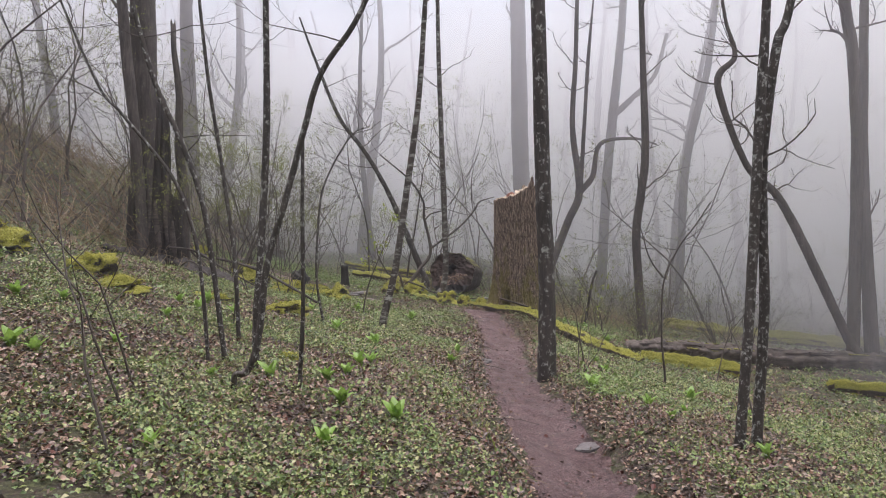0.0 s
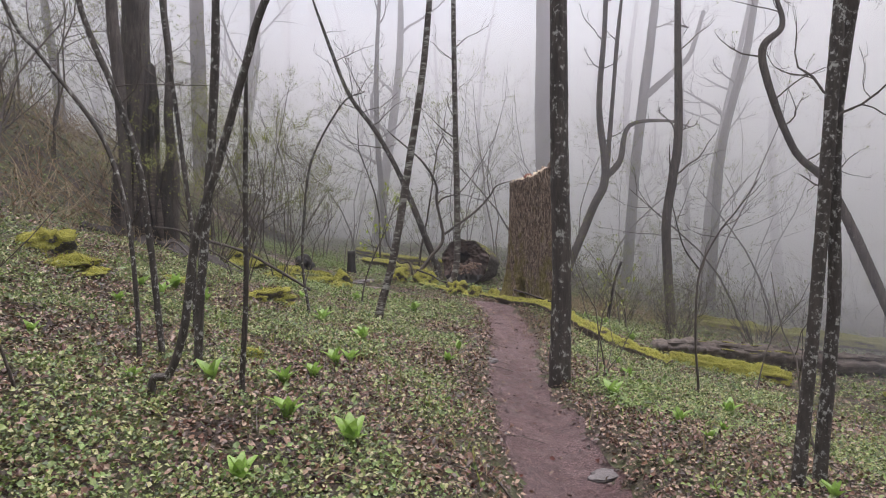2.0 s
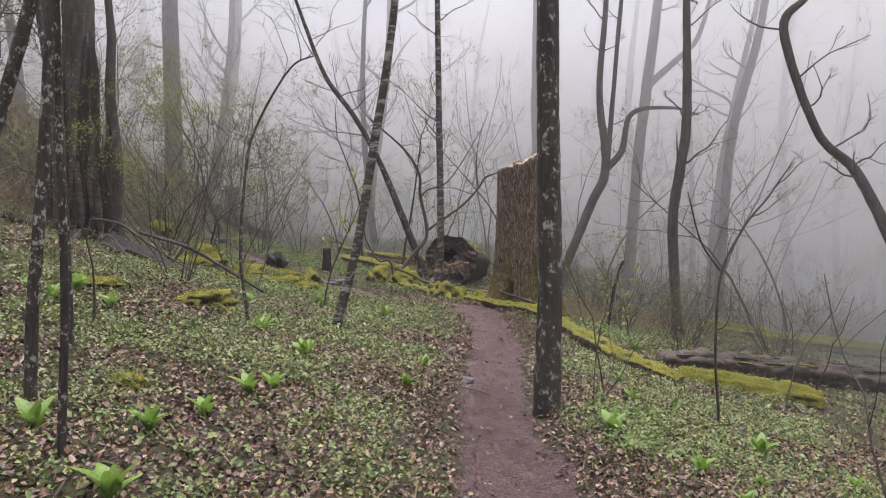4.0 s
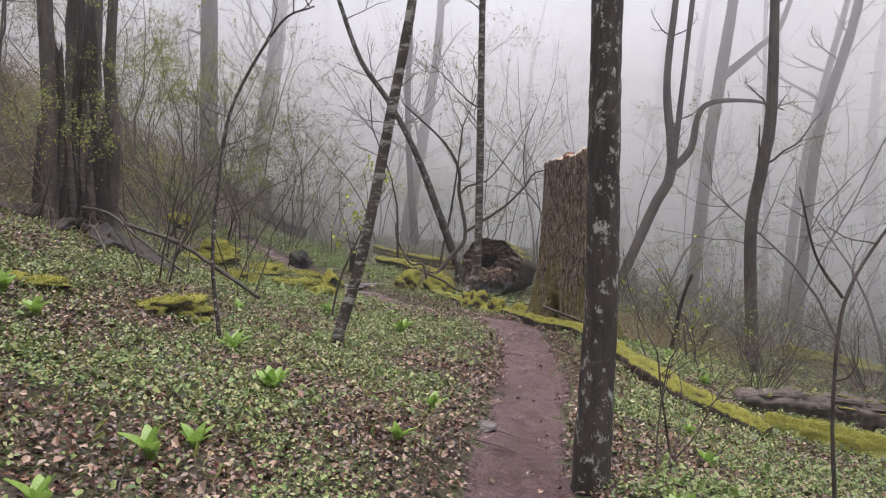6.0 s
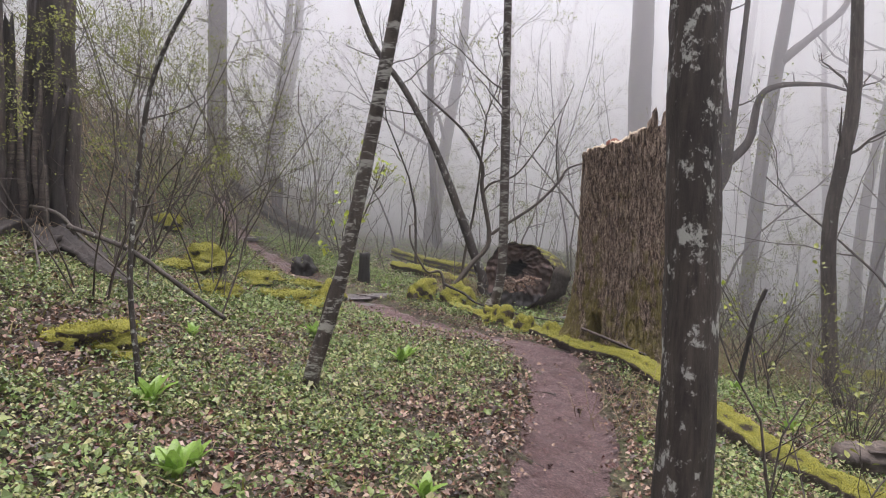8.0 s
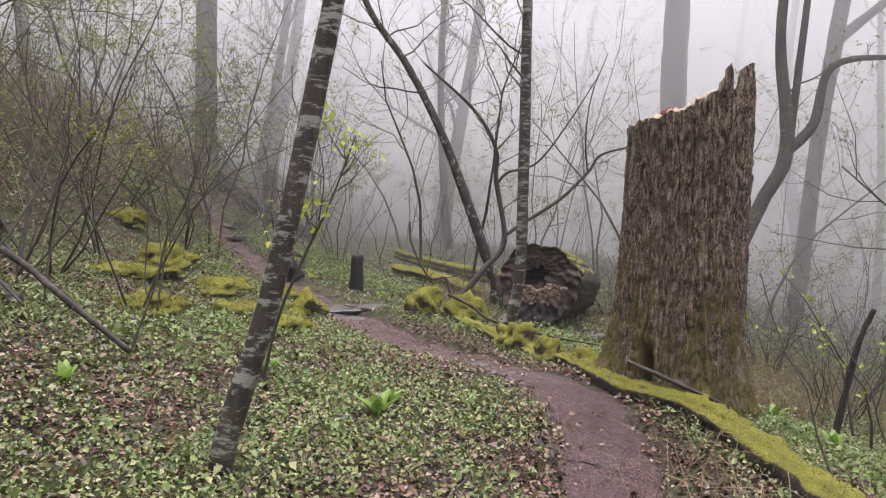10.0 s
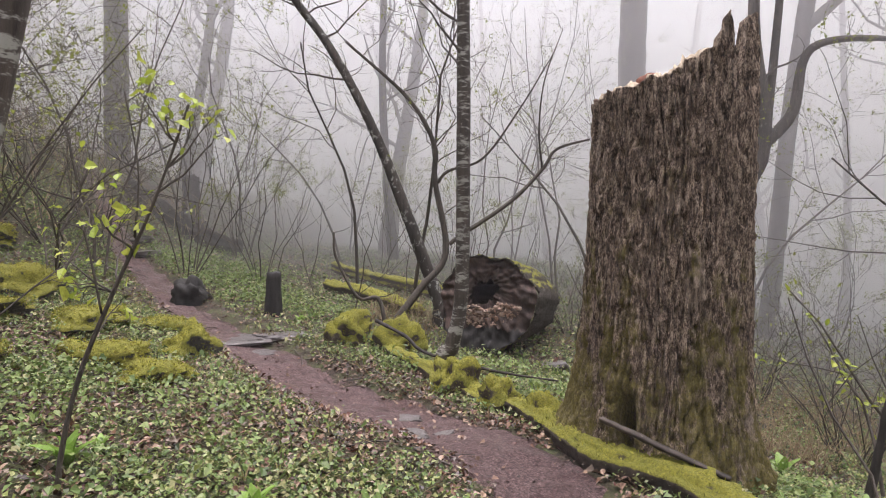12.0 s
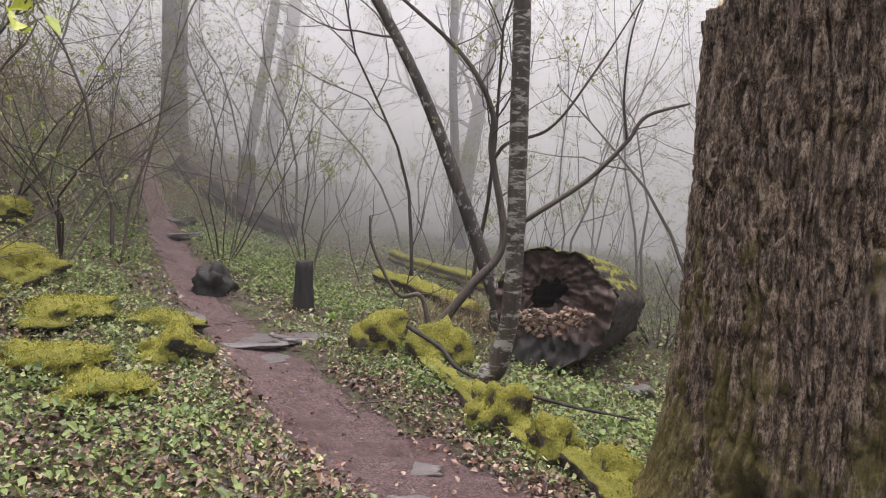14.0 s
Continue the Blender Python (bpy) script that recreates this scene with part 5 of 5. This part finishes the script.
def build_carpets():
    rng = np.random.default_rng(21)
    stuff = []
    for n, box, size in ((150000, (-5.0, 4.6, 3.2, 16.0), (0.014, 0.048)), (30000, (-8, 8, 2.5, 22), (0.025, 0.062)), (26000, (-18, 13, 8, 30), (0.04, 0.08))):
        x, y = scatter(n, *box, lambda a, b: np.clip((trail_distance(a, b) - 0.62) * 1.4, 0.05, 1) * np.maximum(1 - 0.55 * greenness(a, b), np.exp(-((trail_distance(a, b) - 1.3) / 0.6) ** 2)), rng)
        z = ground(x, y) + rng.uniform(0.002, 0.045, len(x))
        stuff.append((leaves if n > 50000 else small_leaves)(np.stack([x, y, z], 1), rng.uniform(*size, len(x)), 0.45, rng, 0.75, fold=0.35 if n > 50000 else 0.2))
    v, f = join(stuff)
    ob = new("leaf_litter", add_mesh("leaf_litter", v, f, LITTER, False))
    tagged(ob, "damp brown and russet fallen leaves", "leaf litter", kind="stuff")
    stuff = []
    for n, box, size in ((120000, (-5.0, 4.6, 3.2, 16.5), (0.012, 0.034)), (50000, (-7.5, 6.5, 3.0, 21), (0.016, 0.040)), (42000, (-14, 13, 8, 31), (0.03, 0.065))):
        x, y = scatter(n, *box, lambda a, b: np.clip((trail_distance(a, b) - 1.05) * 0.75, 0, 1) * greenness(a, b), rng)
        k = rng.integers(2, 5, len(x))
        x, y = np.repeat(x, k) + rng.normal(0, 0.03, k.sum()), np.repeat(y, k) + rng.normal(0, 0.03, k.sum())
        z = ground(x, y) + np.abs(rng.normal(0.03, 0.025, len(x))) + 0.07 * np.clip(vnoise(x, y, 0.22, 5) - 0.45, 0, 1)
        stuff.append(small_leaves(np.stack([x, y, z], 1), rng.uniform(*size, len(x)), 0.5, rng, 0.8, 0.1, 0.2))
    v, f = join(stuff)
    ob = new("ground_cover", add_mesh("ground_cover", v, f, COVER, False))
    tagged(ob, "low green woodland herbs covering the floor", "ground cover", kind="stuff")
    x, y = scatter(26000, -6, 5.5, 3.4, 19, lambda a, b: np.clip((trail_distance(a, b) - 1.0) * 2, 0, 1) * np.clip(vnoise(a, b, 0.7, 5) * 1.6 - 0.4, 0.05, 1), rng)
    v, f = leaves(np.stack([x, y, ground(x, y)], 1), rng.uniform(0.05, 0.15, len(x)), 0.5, rng, 0.09, 0.55, 0.1)
    ob = new("grass_blades", add_mesh("grass_blades", v, f, BLADES, False))
    tagged(ob, "thin yellow-green and straw-coloured grass blades", "grass", kind="stuff")
    x, y = scatter(7000, -6, 5.5, 3.4, 19, lambda a, b: np.clip((trail_distance(a, b) - 1.0) * 2, 0.03, 1) * np.clip(vnoise(a, b, 0.8, 2) * 1.8 - 0.5, 0.08, 1), rng)
    v, f = leaves(np.stack([x, y, ground(x, y) + rng.uniform(0.02, 0.06, len(x))], 1), rng.uniform(0.08, 0.34, len(x)), 0.16, rng, 0.022, 0.05, 0.02)
    ob = new("dry_straw", add_mesh("dry_straw", v, f, STRAW, False))
    tagged(ob, "pale dry stalks lying among the fallen leaves", "straw", kind="stuff")
    # lush herb patches
    pos = []
    for cx, cy, r, n in ((-4.6, 20.6, 1.5, 2600), (-3.6, 19.2, 1.0, 1200), (-2.0, 18.2, 0.6, 500), (0.3, 16.2, 0.6, 700), (0.9, 15.6, 0.5, 400), (2.35, 14.2, 0.6, 700), (3.0, 13.4, 0.7, 600), (-0.5, 15.9, 0.35, 250), (2.0, 8.6, 0.5, 500), (1.9, 7.6, 0.4, 350), (-6.2, 20.5, 0.9, 700), (-1.2, 12.6, 0.7, 260), (-2.2, 13.4, 0.9, 380), (-1.6, 13.9, 0.6, 200), (-0.9, 13.2, 0.5, 120), (-6.6, 19.0, 1.1, 1000), (-5.3, 17.7, 0.8, 700), (-4.4, 16.7, 0.5, 400), (-7.9, 21.9, 1.2, 900), (-2.9, 18.6, 0.8, 700), (-6.0, 22.6, 1.2, 900), (-1.0, 17.0, 0.5, 350), (-2.4, 12.6, 0.7, 500), (-3.0, 14.0, 0.7, 500)):
        a, q = rng.random(n) * 6.28, r * np.sqrt(rng.random(n)) * (0.6 + 0.4 * rng.random(n))
        x, y = cx + q * np.cos(a), cy + q * np.sin(a)
        ok = trail_distance(x, y) > 1.15
        x, y = x[ok], y[ok]
        pos.append(np.stack([x, y, ground(x, y) + np.abs(rng.normal(0.06, 0.05, len(x)))], 1))
    x, y = scatter(34000, -4.8, 4.4, 3.4, 17, lambda a, b: np.clip((trail_distance(a, b) - 1.2) * 1.5, 0, 1) * np.clip(vnoise(a, b, 0.4, 0) * 2.2 - 1.25, 0, 1), rng)
    pos.append(np.stack([x, y, ground(x, y) + np.abs(rng.normal(0.04, 0.03, len(x)))], 1))
    p = np.vstack(pos)
    v, f = leaves(p, rng.uniform(0.022, 0.06, len(p)), 0.5, rng, 0.65, 0.15, 0.2)
    ob = new("woodland_herbs", add_mesh("woodland_herbs", v, f, FERN, False))
    tagged(ob, "fresh green herb patches beside the path", "herbs", kind="stuff")
    # fallen twigs and dry stalks
    bits = []
    r2 = random.Random(9)
    for k in range(900):
        x, y = r2.uniform(-6, 6), r2.uniform(3.5, 20)
        if trail_distance(x, y) < 0.9 and r2.random() < 0.85:
            continue
        a, L = r2.uniform(0, 6.3), r2.uniform(0.08, 0.5)
        p0 = (x, y, gz(x, y) + 0.02)
        x1, y1 = x + L * math.cos(a), y + L * math.sin(a)
        p1 = (x1, y1, gz(x1, y1) + r2.uniform(0.015, 0.05))
        mid = ((x + x1) / 2 + r2.gauss(0, 0.02), (y + y1) / 2 + r2.gauss(0, 0.02), (p0[2] + p1[2]) / 2 + 0.01)
        bits.append(tube([p0, mid, p1], [r2.uniform(0.002, 0.006)] * 3, 4, caps=False))
    v, f = join(bits)
    ob = new("fallen_twigs", add_mesh("fallen_twigs", v, f, BARK_TWIG))
    tagged(ob, "scattered dead twigs lying on the floor", "twigs", kind="stuff")
    x, y = scatter(34000, -5, 1.8, 3.5, 19, lambda a, b: np.clip(1.05 - trail_distance(a, b), 0, 1) ** 0.5 * 0.9 * (trail_distance(a, b) < 1.05), rng)
    z = ground(x, y) + 0.012
    v, f = leaves(np.stack([x, y, z], 1), rng.uniform(0.006, 0.026, len(x)), 0.35, rng, 0.8, fold=0.35)
    ob = new("trail_debris", add_mesh("trail_debris", v, f, CRUMBS, False))
    tagged(ob, "trodden bits of leaf and grit on the mud", "debris", kind="stuff")
    # dead bracken and straw
    bits = []
    for cx, cy, r, n in ((-0.9, 18.6, 0.7, 220), (3.4, 16.6, 1.4, 420), (4.6, 18.0, 1.6, 300), (-6.0, 12.5, 1.5, 160), (2.6, 15.6, 0.6, 200), (-7.5, 14.0, 2.0, 200), (1.6, 11.9, 0.6, 60), (6.5, 16.5, 1.2, 200)):
        for _ in range(n):
            a, q = r2.uniform(0, 6.3), r * math.sqrt(r2.random())
            x, y = cx + q * math.cos(a), cy + q * math.sin(a)
            L, b = r2.uniform(0.2, 0.75), r2.uniform(0, 6.3)
            k = r2.uniform(0.2, 0.9)
            g = gz(x, y)
            bits.append(tube([(x, y, g), (x + 0.5 * L * k * math.cos(b), y + 0.5 * L * k * math.sin(b), g + 0.6 * L * (1 - 0.5 * k)), (x + L * k * math.cos(b), y + L * k * math.sin(b), g + L * (1 - k) * 0.8 + 0.03)], [0.004, 0.003, 0.002], 3, caps=False))
    for _ in range(1700):
        x, y = r2.uniform(-17, -6.2), r2.uniform(10.5, 25)
        L, b, g = r2.uniform(0.5, 1.7), r2.uniform(0, 6.3), gz(x, y)
        dx, dy, h = L * math.cos(b), L * math.sin(b), r2.uniform(0.15, 0.75)
        bits.append(tube([(x, y, g), (x + 0.4 * dx, y + 0.4 * dy, g + h), (x + dx, y + dy, gz(x + dx, y + dy) + r2.uniform(0.05, 0.5))], [0.007, 0.006, 0.003], 3, caps=False))
    v, f = join(bits)
    ob = new("dead_bracken", add_mesh("dead_bracken", v, f, STRAW))
    tagged(ob, "dry russet stalks of last year's bracken", "bracken", kind="stuff")


build_carpets()
